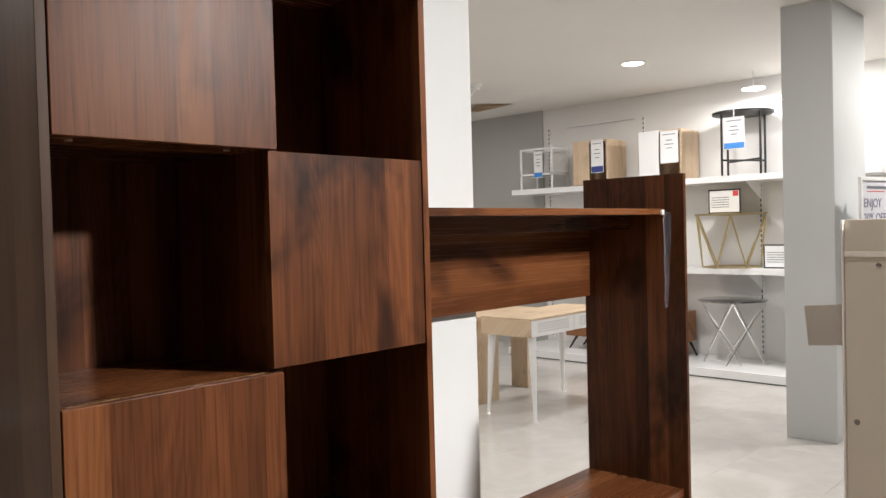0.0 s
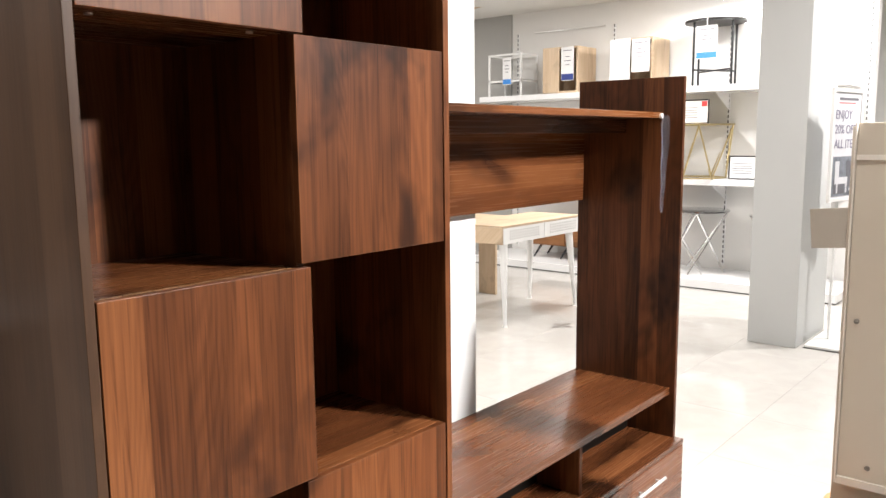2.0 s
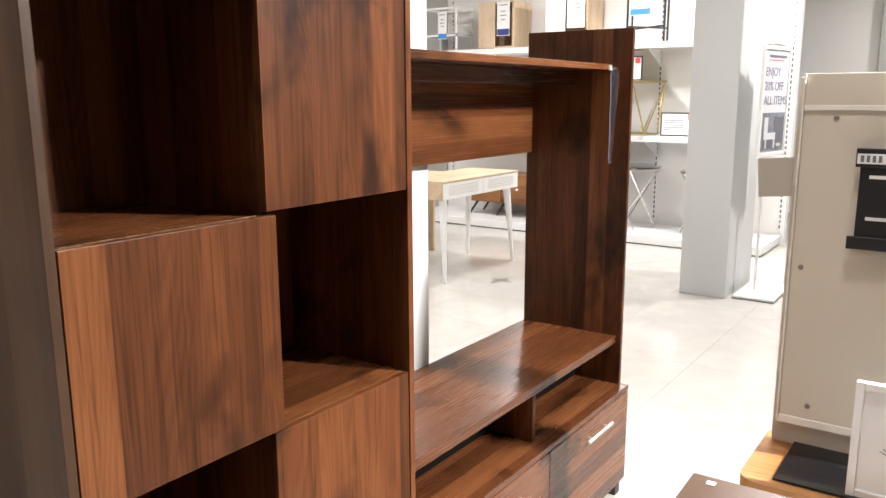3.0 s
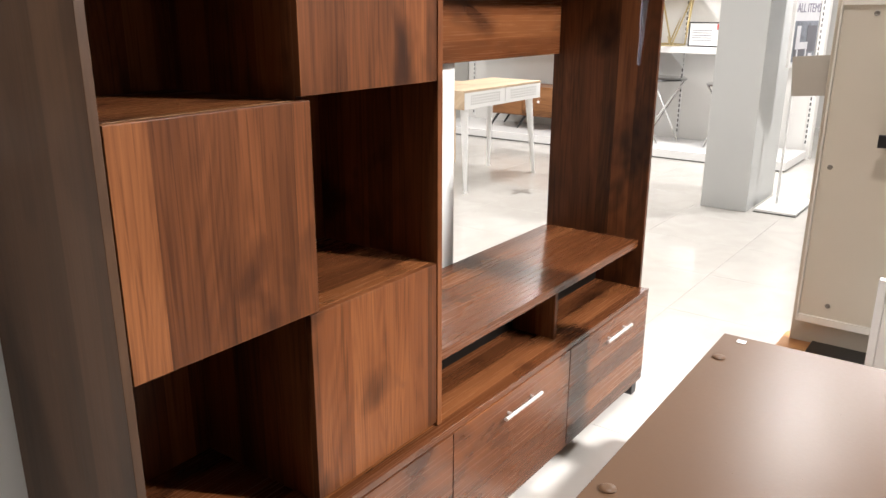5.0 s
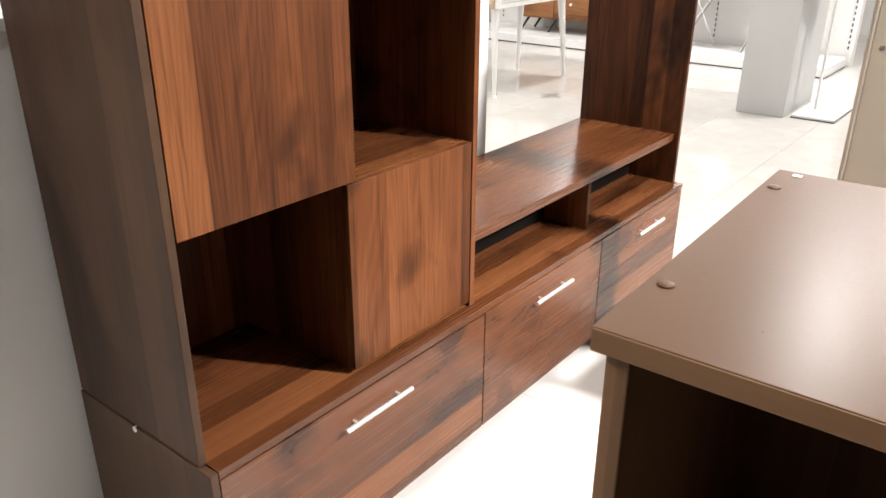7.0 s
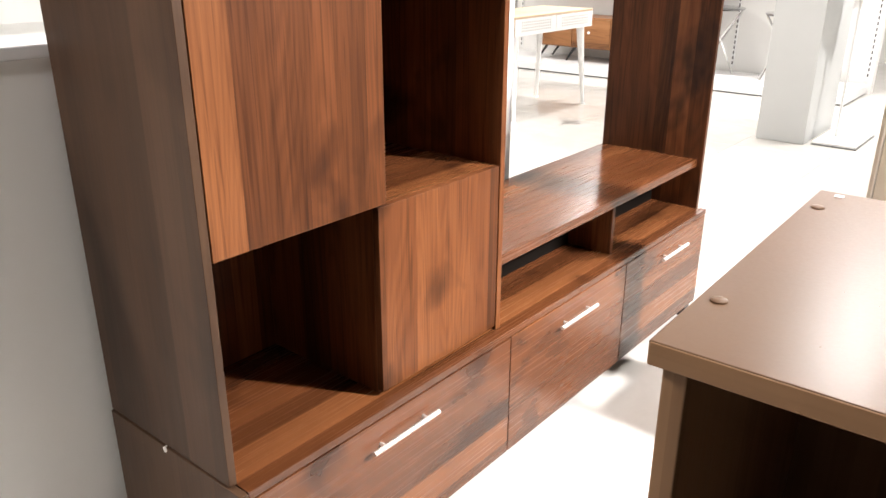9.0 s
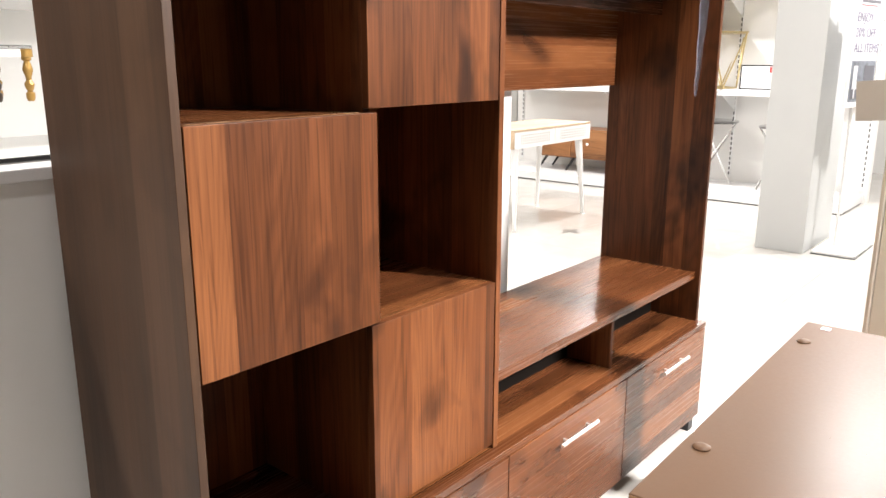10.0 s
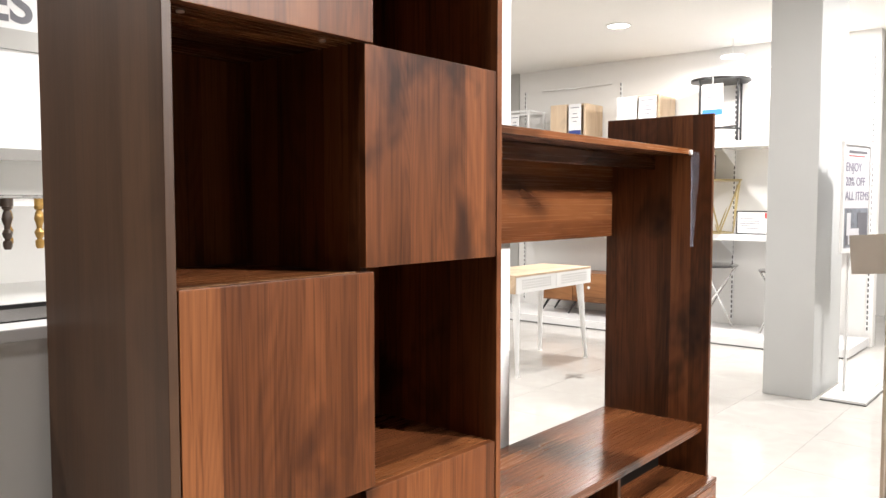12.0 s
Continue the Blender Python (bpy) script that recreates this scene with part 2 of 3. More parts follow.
def lathe(bm, profile, x, y, seg=20):
    """Turned shape: profile of (radius, z)."""
    rings = []
    for r, z in profile:
        rings.append([bm.verts.new((x + r * math.cos(2 * math.pi * i / seg), y + r * math.sin(2 * math.pi * i / seg), z)) for i in range(seg)])
    for p, q in zip(rings, rings[1:]):
        for i in range(seg):
            bm.faces.new((p[i], p[(i + 1) % seg], q[(i + 1) % seg], q[i]))
    bm.faces.new(rings[0][::-1])
    bm.faces.new(rings[-1])
    return bm


def thing(name, origin, label, category, group="", kind=""):
    ob = new(name)
    ob.empty_display_size = 0.05
    ob.matrix_world = Matrix.Translation(origin)
    ORIGIN[ob.name] = Vector(origin)
    return tagged(ob, label, category, group, kind)


def mesh_of(name, bm, material, smooth=False):
    bmesh.ops.recalc_face_normals(bm, faces=bm.faces)
    me = bpy.data.meshes.new(name)
    bm.to_mesh(me)
    bm.free()
    me.materials.append(material)
    if smooth:
        for p in me.polygons:
            p.use_smooth = True
        me.set_sharp_from_angle(angle=radians(35))
    return me


def part(name, bm, material, parent, label="", smooth=False):
    """One mesh under a thing or a part; the bmesh is in world metres."""
    org = ORIGIN[parent.name]
    bmesh.ops.translate(bm, vec=-org, verts=bm.verts)
    ob = new(name, mesh_of(name, bm, material, smooth))
    ob.parent = parent
    ORIGIN[ob.name] = org
    return tagged(ob, label)


def solid(name, bm, material, label, category, kind="", smooth=False, group=""):
    """A thing of one mesh, its origin at the middle of its base."""
    xs, ys, zs = zip(*(v.co for v in bm.verts))
    org = Vector(((min(xs) + max(xs)) / 2, (min(ys) + max(ys)) / 2, min(zs)))
    bmesh.ops.translate(bm, vec=-org, verts=bm.verts)
    ob = new(name, mesh_of(name, bm, material, smooth))
    ob.location = org
    ORIGIN[ob.name] = org
    return tagged(ob, label, category, group, kind)


def B(*a, **k):
    return box(bmesh.new(), *a, **k)


def boxes(*rows, bevel=0.0):
    bm = bmesh.new()
    for r in rows:
        box(bm, *r, bevel=bevel)
    return bm


def text(name, words, size, m, material, parent, label="", bold=0.0):
    """Built-in font, as a thin mesh; m: pose in the world, text in its x and y."""
    cu = bpy.data.curves.new(name, "FONT")
    cu.body, cu.size, cu.extrude, cu.align_x, cu.offset = words, size, 0.0006, "LEFT", bold
    tmp = new("text_maker", cu)
    me = bpy.data.meshes.new_from_object(tmp.evaluated_get(bpy.context.evaluated_depsgraph_get()))
    bpy.data.objects.remove(tmp)
    me.transform(Matrix.Translation(-ORIGIN[parent.name]) @ m)
    me.materials.clear()
    me.materials.append(material)
    ob = new(name, me)
    ob.parent = parent
    ORIGIN[ob.name] = ORIGIN[parent.name]
    return tagged(ob, label)


# ---- room ----
X0, X1, Y0, Y1, XW = -1.95, 9.6, -4.6, 6.6, 7.33
floor = solid("floor", B(X0, X1, Y0, Y1, -0.12, -0.006), M_GROUT, "polished beige porcelain tile floor", "floor", "structure")
solid("ceiling", B(X0, X1, Y0, Y1, CEIL, CEIL + 0.12), M_CEIL, "plain white painted ceiling", "ceiling", "structure")
# west and south walls are unseen; their dark colour holds down bounce
solid("wall_west", B(X0 - 0.15, X0, Y0 - 0.15, Y1 + 0.15, 0, CEIL), M_BOUNCE_CUT_WEST, "unseen closing wall, taupe darkened to cut bounced light", "wall", "structure")
solid("wall_south", B(X0, X1, Y0 - 0.15, Y0, 0, CEIL), M_BOUNCE_CUT_SOUTH, "unseen closing wall, sand darkened to cut bounced light", "wall", "structure")
solid("wall_north", B(X0, X1, Y1, Y1 + 0.15, 0, CEIL), M_WHITE_WALL, "plain white shop wall", "wall", "structure")
solid("wall_east", B(X1, X1 + 0.15, Y0 - 0.15, Y1 + 0.15, 0, CEIL), M_WHITE_WALL, "plain white shop wall", "wall", "structure")
solid("wall_display", B(XW, XW + 0.12, 0.56, 4.45, 0, CEIL), M_WHITE_WALL, "white display wall with slotted steel strips", "wall", "structure")
solid("wall_grey", B(XW - 0.02, XW + 0.12, 4.452, Y1, 0, CEIL), M_GREY_WALL, "matt grey painted shop wall", "wall", "structure")

column = solid("column", B(4.935, 5.62, 0.438, 0.76, 0, CEIL, bevel=0.004), M_COLUMN, "square pale grey painted shop column", "column", "structure")
solid("pillar", B(0.62, 1.395, 0.405, 0.98, 0, CEIL, bevel=0.003), M_COLUMN, "white square pillar behind the wall unit", "pillar", "structure")
platform = thing("platform", (6.9, 2.5, 0.0), "low glossy white display platform along the wall", "platform", kind="structure")
part("deck", B(6.555, XW - 0.021, 0.58, 4.45, 0.012, 0.088, bevel=0.003), M_GLOSSWHITE, platform)
# dark-coloured strip that stands for the shade under the deck
part("shadow_gap_strip", B(6.562, XW - 0.03, 0.59, 4.44, 0.0, 0.0115), M_SLOT, platform, "dark strip painted as the shadow gap under the deck")

# ---- the wall unit ----
Z0 = 0.40          # top of the base
unit = thing("wall_unit", (0.99, 0.19, 0.0), "dark walnut laminate wall unit with open cubes, doors and drawers", "wall unit")
bv = 0.0012
# base
part("base_top", B(0.0165, 1.985, -0.03, 0.392, Z0 - 0.017, Z0, bevel=bv), M_WALNUT_H, unit, "walnut top board of the low base")
part("base_side", B(0.0, 0.016, -0.0295, 0.39, 0.045, Z0 - 0.0025, bevel=bv), M_WALNUT_SHEEN, unit, "walnut end board of the base, grey reflection put into its colour")
part("base_side", B(1.965, 1.982, -0.001, 0.39, 0.045, Z0 - 0.0175, bevel=bv), M_WALNUT_SHEEN, unit)
part("base_back", B(0.0165, 1.9645, 0.375, 0.39, 0.045, Z0 - 0.0175), M_WALNUT_SHEEN, unit)
part("base_bottom", B(0.0165, 1.9645, 0.0, 0.3745, 0.045, 0.061), M_WALNUT_SHEEN, unit)
for x in (0.79, 1.39):
    part("base_divider", B(x - 0.008, x + 0.008, 0.0, 0.3745, 0.0615, Z0 - 0.0175), M_WALNUT_SHEEN, unit)
for a, c, h in ((0.0175, 0.7925, 0.301), (0.7965, 1.3925, 1.008), (1.3965, 1.983, 1.624)):
    front = part("drawer", B(a, c, -0.0295, -0.0095, 0.05, 0.3788, bevel=bv), M_WALNUT_H, unit, "wide drawer front with lengthways grain")
    w = 0.2 if h < 0.5 else 0.188
    bm = rod(bmesh.new(), (h, -0.046, 0.324), (h + w, -0.046, 0.324), 0.0055, seg=16)
    for p in (0.035, w - 0.035):
        rod(bm, (h + p, -0.046, 0.324), (h + p, -0.0296, 0.324), 0.004, seg=12)
    part("handle", bm, M_STEEL, front, "slim satin metal bar handle", smooth=True)
for x, y in ((0.07, 0.045), (0.68, 0.045), (1.42, 0.045), (1.945, 0.0), (0.07, 0.35), (1.0, 0.35), (1.93, 0.35)):
    part("foot", B(x - 0.02, x + 0.02, y - 0.02, y + 0.02, 0.0, 0.0445, bevel=0.002), M_BLACK, unit, "small black plastic foot")
# tower
TOP = 2.0
ROWS_Z = (0.808, 1.2, 1.594)
part("tower_side", B(0.0, 0.0155, 0.0, 0.384, Z0 + 0.0045, TOP, bevel=bv), M_WALNUT_SHEEN, unit, "walnut end panel of the tall tower, grey reflection put into its colour")
part("tower_partition", B(0.3835, 0.4, 0.0172, 0.35, Z0 + 0.0005, TOP - 0.017, bevel=bv), M_WALNUT_V, unit)
part("tower_side", B(0.768, 0.785, -0.001, 0.384, Z0 + 0.0005, TOP, bevel=bv), M_WALNUT_V, unit)
part("tower_back", B(0.016, 0.7675, 0.3515, 0.362, Z0 + 0.0005, TOP - 0.001), M_WALNUT_V, unit)
part("tower_top", B(0.016, 0.7675, 0.0, 0.351, TOP - 0.0165, TOP - 0.0005, bevel=bv), M_WALNUT_H, unit)
for z in (0.811, 1.183, 1.599):
    part("shelf_board", B(0.016, 0.383, 0.0172, 0.351, z, z + 0.016, bevel=bv), M_WALNUT_H, unit)
for z in (0.792, 1.208, 1.580):
    part("shelf_board", B(0.4005, 0.7675, 0.0172, 0.351, z, z + 0.016, bevel=bv), M_WALNUT_H, unit)
for a, c, z0, z1 in ((0.018, 0.402, ROWS_Z[0] + 0.003, ROWS_Z[1] - 0.001), (0.382, 0.765, ROWS_Z[1] + 0.007, ROWS_Z[2] + 0.002),
                     (0.379, 0.765, Z0 + 0.012, ROWS_Z[0]), (0.018, 0.402, ROWS_Z[2] + 0.005, TOP - 0.004)):
    part("cube_door", B(a, c, 0.0, 0.0165, z0, z1, bevel=bv), M_WALNUT_V, unit, "flat walnut door with upright grain, no handle")
rng = random.Random(4)
bm = bmesh.new()
x = 0.03
while x < 0.372:
    w = rng.uniform(0.004, 0.012)
    box(bm, x, x + w, 0.0168 - rng.uniform(0.0, 0.0016), 0.0186 + rng.uniform(0.0, 0.0014), 1.1992, 1.1998 + rng.uniform(0.0, 0.0008))
    x += w + rng.choice((0.0, 0.001, 0.003))
part("chipped_edge", bm, M_TAUPE_BAND, unit, "chipped pale edge of the shelf board")
# television bay
part("bay_side", B(1.968, 1.9845, 0.0, 0.384, Z0 + 0.0005, 1.613, bevel=bv), M_WALNUT_V, unit, "tall upright end panel of the television bay")
part("television_shelf", B(0.7855, 1.9675, 0.018, 0.384, 0.549, 0.575, bevel=0.0015), M_WALNUT_H, unit, "thick walnut shelf for a television")
part("bay_divider", B(1.383, 1.399, 0.024, 0.17, Z0 + 0.0005, 0.5485, bevel=bv), M_WALNUT_V, unit)
# added black sheet in place of the shaded depth behind the compartments
part("bay_shade_sheet", B(0.7855, 1.9675, 0.1705, 0.18, Z0 + 0.0005, 0.5485), M_DEEP_SHADE, unit, "black sheet standing for the shade deep in the low compartments")
part("bay_shelf", B(0.7855, 1.9675, 0.075, 0.384, 1.481, 1.500, bevel=bv), M_WALNUT_H, unit, "narrow walnut top shelf")
part("bay_batten", B(0.7855, 1.9675, 0.2, 0.217, 1.434, 1.4775, bevel=bv), M_WALNUT_H, unit, "batten under the top shelf")
part("bay_beam", B(0.7855, 1.9675, 0.362, 0.38, 1.2, 1.4775, bevel=bv), M_WALNUT_H, unit, "wide walnut back board under the top shelf")
part("cam_plug", rod(bmesh.new(), (1.962, 0.0685, 1.4875), (1.962, 0.0755, 1.4875), 0.009, seg=16), M_WHITE, unit, "white plastic edge plug")
part("cam_plug", rod(bmesh.new(), (-0.0015, 0.198, 0.392), (0.004, 0.198, 0.392), 0.006, seg=16), M_WHITE, unit)
for x in (0.33, 0.06):
    part("hinge_screw", rod(bmesh.new(), (x, 0.05, 1.5965), (x, 0.05, 1.5995), 0.006, seg=12), M_STEEL, unit)

# strip of clear packing film hanging from the top shelf's corner
bm = bmesh.new()
cols = []
for i in range(15):
    z = 1.488 - 0.0225 * i
    w = 0.016 * (1 - 0.05 * i) * (0.55 if i == 0 else 1)
    x = 1.957 - 0.0004 * i
    y = 0.052 + 0.0004 * i + 0.001 * math.sin(i * 1.1)
    cols.append([bm.verts.new((x + dx, y + dy, z)) for dx, dy in ((0, -w), (0.007, 0.0), (-0.001, w))])
for p, q in zip(cols, cols[1:]):
    for i in range(2):
        bm.faces.new((p[i], p[i + 1], q[i + 1], q[i]))
bmesh.ops.solidify(bm, geom=bm.faces[:], thickness=0.0006)
solid("packing_film", bm, M_PLASTIC, "crumpled strip of clear packing film hanging off the shelf", "packaging", smooth=True)

# ---- foreground: low open cabinet ----
TT = 1.044
cab = thing("open_cabinet", (0.0, -1.4, 0.0), "taupe brown laminate open cabinet with glossy top", "cabinet")
part("cabinet_top", B(-0.203, 0.191, -1.98, -0.798, TT - 0.016, TT, bevel=0.0009), M_TAUPE, cab, "worn glossy taupe top board")
part("edge_band", B(-0.2045, -0.2032, -1.979, -0.799, TT - 0.0158, TT - 0.0004, bevel=0.0006), M_TAUPE_BAND, cab, "brown wood-print edge band")
for y0, y1 in ((-0.822, -0.806), (-1.965, -1.949)):
    part("cabinet_side", B(-0.196, 0.185, y0, y1, 0.0, TT - 0.0165, bevel=0.0012), M_TAUPE_EDGE, cab)
part("cabinet_back", B(0.17, 0.184, -1.9485, -0.8225, 0.05, TT - 0.0165), M_TAUPE_EDGE, cab)
for z in (0.06, 0.36, 0.66):
    part("cabinet_shelf", B(-0.17, 0.1695, -1.9485, -0.8225, z, z + 0.016, bevel=0.0012), M_TAUPE_EDGE, cab)
for x, y in ((-0.122, -0.8115), (0.130, -0.8105)):
    bm = bmesh.new()
    lathe(bm, [(0.006, TT + 0.0002), (0.006, TT + 0.0008), (0.0048, TT + 0.0016), (0.002, TT + 0.0018)], x, y)
    part("cover_cap", bm, M_TAUPE, cab, "round brown screw cover cap", smooth=True)

part("torn_sticker", B(0.174, 0.181, -0.822, -0.814, TT + 0.0002, TT + 0.0007), M_PAPER, cab, "torn white sticker on the top")

cab.matrix_world = Matrix.Translation((-0.203, -0.798, 0)) @ Matrix.Rotation(radians(1.3), 4, "Z") @ Matrix.Translation((0.203, 0.798, 0)) @ cab.matrix_world

# ---- low console with upright cream panel ----
con = thing("media_console", (1.5, -1.2, 0.0), "honey wood media console with black glass top", "console")
bm = bmesh.new()
box(bm, 1.30, 1.655, -1.47, -0.57, 0.455, 0.5)
corner = [e for e in bm.edges if abs(e.verts[0].co.z - e.verts[1].co.z) > 0.02 and min(v.co.y for v in e.verts) > -0.6]
bmesh.ops.bevel(bm, geom=corner, offset=0.05, segments=6, affect="EDGES", profile=0.5)
part("console_top", bm, M_HONEY, con, "rounded honey wood edge")
part("glass_inlay", B(1.335, 1.652, -1.43, -0.645, 0.5005, 0.5065, bevel=0.001), M_BLACKGLASS, con, "black glass inlay")
part("console_body", B(1.36, 1.65, -1.45, -0.60, 0.06, 0.4545, bevel=0.003), M_HONEY, con)
for x, y in ((1.40, -0.65), (1.40, -1.40), (1.61, -0.65), (1.61, -1.40)):
    part("leg", B(x - 0.02, x + 0.02, y - 0.02, y + 0.02, 0.0, 0.0595), M_HONEY, con)

tvp = thing("television_panel", (1.6, -1.2, 0.0), "cream laminate upright panel with a black television bracket", "panel")
part("panel_board", B(1.522, 1.575, -0.87, -0.612, 0.578, 1.447, bevel=0.0015), M_CREAM, tvp)
part("panel_rail", B(1.516, 1.5215, -0.87, -0.612, 1.362, 1.374, bevel=0.001), M_CREAM_EDGE, tvp, "pale moulding strip")
part("panel_rail", B(1.514, 1.5215, -0.87, -0.612, 0.578, 0.597, bevel=0.001), M_CREAM_EDGE, tvp)
part("edge_strip", B(1.515, 1.575, -0.6115, -0.607, 0.578, 1.447, bevel=0.001), M_CREAM_EDGE, tvp)
part("panel_post", B(1.5765, 1.585, -0.87, -0.588, 0.0, 1.44, bevel=0.002), M_CREAM, tvp)
part("post_spacer", B(1.5752, 1.5763, -0.85, -0.66, 0.62, 1.40), M_CREAM, tvp)
for y, z in ((-0.683, 1.344), (-0.634, 0.983), (-0.677, 0.63), (-0.80, 0.72), (-0.84, 1.344), (-0.84, 0.63)):
    bm = lathe(bmesh.new(), [(0.0062, 0.0), (0.0062, 0.002), (0.0045, 0.0032), (0.0018, 0.0015)], 0, 0)
    bmesh.ops.transform(bm, matrix=pose(1.5218, y, z, 0, -90, 0), verts=bm.verts)
    part("screw", bm, M_SCREW, tvp, smooth=True)
brk = part("bracket", boxes((1.500, 1.5215, -0.86, -0.745, 1.045, 1.255), (1.494, 1.4998, -0.86, -0.735, 1.235, 1.278),
                            (1.490, 1.4998, -0.86, -0.731, 1.045, 1.075), bevel=0.002), M_BLACK, tvp, "black steel television bracket")
for z in (1.213, 1.117):
    part("bracket_slot", B(1.4985, 1.4999, -0.84, -0.765, z - 0.004, z + 0.004, bevel=0.0008), M_WHITE, brk)
part("bracket_label", B(1.4925, 1.4938, -0.80, -0.738, 1.243, 1.266), M_PAPER, brk, "white marking on the bracket")
for i in range(4):
    part("label_bar", B(1.4917, 1.4924, -0.752 - 0.012 * i, -0.745 - 0.012 * i, 1.247, 1.262), M_INK, brk)

solid("card_sheet", boxes((1.5865, 1.589, -0.615, -0.508, 1.145, 1.243)), M_KRAFT, "greige card sheet fixed behind the cream panel", "card")
o = bpy.data.objects["card_sheet"]
o.rotation_euler = (radians(-5), 0, 0)

pic = thing("picture_frame", (1.37, -0.945, 0.5065), "white picture frame with a small plant print", "picture frame")
part("frame_border", boxes((1.345, 1.365, -1.05, -1.033, 0.507, 0.777), (1.345, 1.365, -0.85, -0.833, 0.507, 0.777),
                           (1.345, 1.365, -1.0328, -0.8502, 0.76, 0.777), (1.345, 1.365, -1.0328, -0.8502, 0.507, 0.524), bevel=0.0015), M_WHITE, pic)
part("print_sheet", B(1.356, 1.362, -1.0325, -0.8505, 0.5245, 0.7595), M_PAPER, pic)
bm = bmesh.new()
for i in range(14):
    a = -1.1 + 2.2 * i / 13
    rod(bm, (1.3552, -0.945, 0.60), (1.3552, -0.945 + 0.06 * math.sin(a), 0.60 + 0.05 * math.cos(a)), 0.0025, 0.0006, seg=5)
part("plant_print", bm, M_LEAF, pic, "grey-green plant drawing")
pic.location.y += 0.035

# ---- pale half-height partition beside the unit ----
part_wall = thing("display_partition", (-0.9, 0.47, 0.0), "pale grey half-height partition with a white top", "partition", kind="structure")
part("partition_board", B(-1.9, 0.45, 0.44, 0.50, 0.0, 1.082, bevel=0.002), M_PANEL, part_wall)
part("partition_cap", B(-1.9, 0.46, 0.43, 0.51, 1.0825, 1.106, bevel=0.003), M_GLOSSWHITE, part_wall)

# ---- display wall: slotted strips, shelves ----
def slot_strip(y, z0, z1):
    st = thing("slotted_strip", (XW, y, z0), "white steel wall strip with a column of slots", "shelf strip", "slotted wall strips")
    part("strip_rail", B(XW - 0.014, XW - 0.0005, y - 0.013, y + 0.013, z0, z1, bevel=0.001), M_WHITE, st)
    bm = bmesh.new()
    z = z0 + 0.03
    while z < z1 - 0.02:
        box(bm, XW - 0.0152, XW - 0.0142, y - 0.0065, y + 0.0065, z, z + 0.03)
        z += 0.05
    tagged(part("slots", bm, M_SLOT, st, "dark slots"), kind="stuff")


for y in (4.36, 3.10, 1.835, 0.60):
    slot_strip(y, 0.12, 2.63)


def wall_shelf(name, y0, y1, z, label):
    sh = thing(name, (7.1, (y0 + y1) / 2, z - 0.06), label, "wall shelf", "white wall shelves")
    part("shelf_board", B(6.90, XW - 0.016, y0, y1, z - 0.06, z, bevel=0.003), M_GLOSSWHITE, sh)
    for y in (3.10, 1.835):
        if y0 < y < y1:
            bm = bmesh.new()
            a = [bm.verts.new(p) for p in ((XW - 0.017, y - 0.004, z - 0.061), (6.98, y - 0.004, z - 0.061), (6.98, y - 0.004, z - 0.075), (XW - 0.017, y - 0.004, z - 0.22))]
            c = [bm.verts.new((v.co.x, y + 0.004, v.co.z)) for v in a]
            bm.faces.new(a), bm.faces.new(c[::-1])
            for i in range(4):
                bm.faces.new((a[i], a[(i + 1) % 4], c[(i + 1) % 4], c[i]))
            part("bracket", bm, M_WHITE, sh)


wall_shelf("wall_shelf", 0.66, 4.62, 1.903, "long thick white upper wall shelf")
wall_shelf("wall_shelf", 0.66, 4.3, 1.012, "long thick white lower wall shelf")
for y0, y1, z in ((3.2, 4.1, 2.625), (1.2, 1.8, 2.62)):
    solid("hanging_rail", rod(bmesh.new(), (XW - 0.03, y0, z), (XW - 0.03, y1, z), 0.008, seg=10), M_STEEL, "thin grey steel rail on the display wall", "rail")


# ---- things on the shelves ----
def price_card(x, y, z, w, h, colour, pos="bottom"):
    card = thing("price_card", (x, y, z), "white price card with a coloured footer", "price card", "price cards")
    part("card", B(x - 0.003, x, y - w / 2, y + w / 2, z, z + h), M_PAPER, card)
    part("footer", B(x - 0.0042, x - 0.0032, y - w / 2 + 0.004, y + w / 2 - 0.004, z + 0.006, z + h * 0.2), colour, card)
    for k, f in ((0.9, 0.7), (0.72, 0.35), (0.6, 0.5), (0.48, 0.3)):
        part("text_bar", B(x - 0.0042, x - 0.0032, y - w * f / 2, y + w * f / 2, z + h * k - 0.008, z + h * k), M_INK, card)


def frame_table(name, x0, x1, y0, y1, z0, z1, r, material, label, category, lower):
    t = thing(name, ((x0 + x1) / 2, (y0 + y1) / 2, z0), label, category)
    for x in (x0, x1):
        for y in (y0, y1):
            part("leg", B(x - r, x + r, y - r, y + r, z0, z1 - 2 * r - 0.0005, bevel=0.001), material, t)
    for z in (z1 - 2 * r, lower):
        part("frame_ring", boxes((x0 - r, x1 + r, y0 - r, y0 + r, z, z + 2 * r), (x0 - r, x1 + r, y1 - r, y1 + r, z, z + 2 * r),
                                 (x0 - r, x0 + r, y0 + r, y1 - r, z, z + 2 * r), (x1 - r, x1 + r, y0 + r, y1 - r, z, z + 2 * r)), material, t)
    part("shelf_plate", B(x0 - r, x1 + r, y0 - r, y1 + r, lower + 2 * r + 0.0005, lower + 2 * r + 0.008), M_GREY_WALL, t)
    return t


ZS, ZL, ZP = 1.9035, 1.0125, 0.0885
frame_table("wire_side_table", 6.94, 7.26, 4.06, 4.5, ZS, 2.375, 0.010, M_WHITE, "white square steel side table with thin frame", "side table", 2.06)
price_card(6.925, 4.24, 2.03, 0.12, 0.30, M_BLUE)


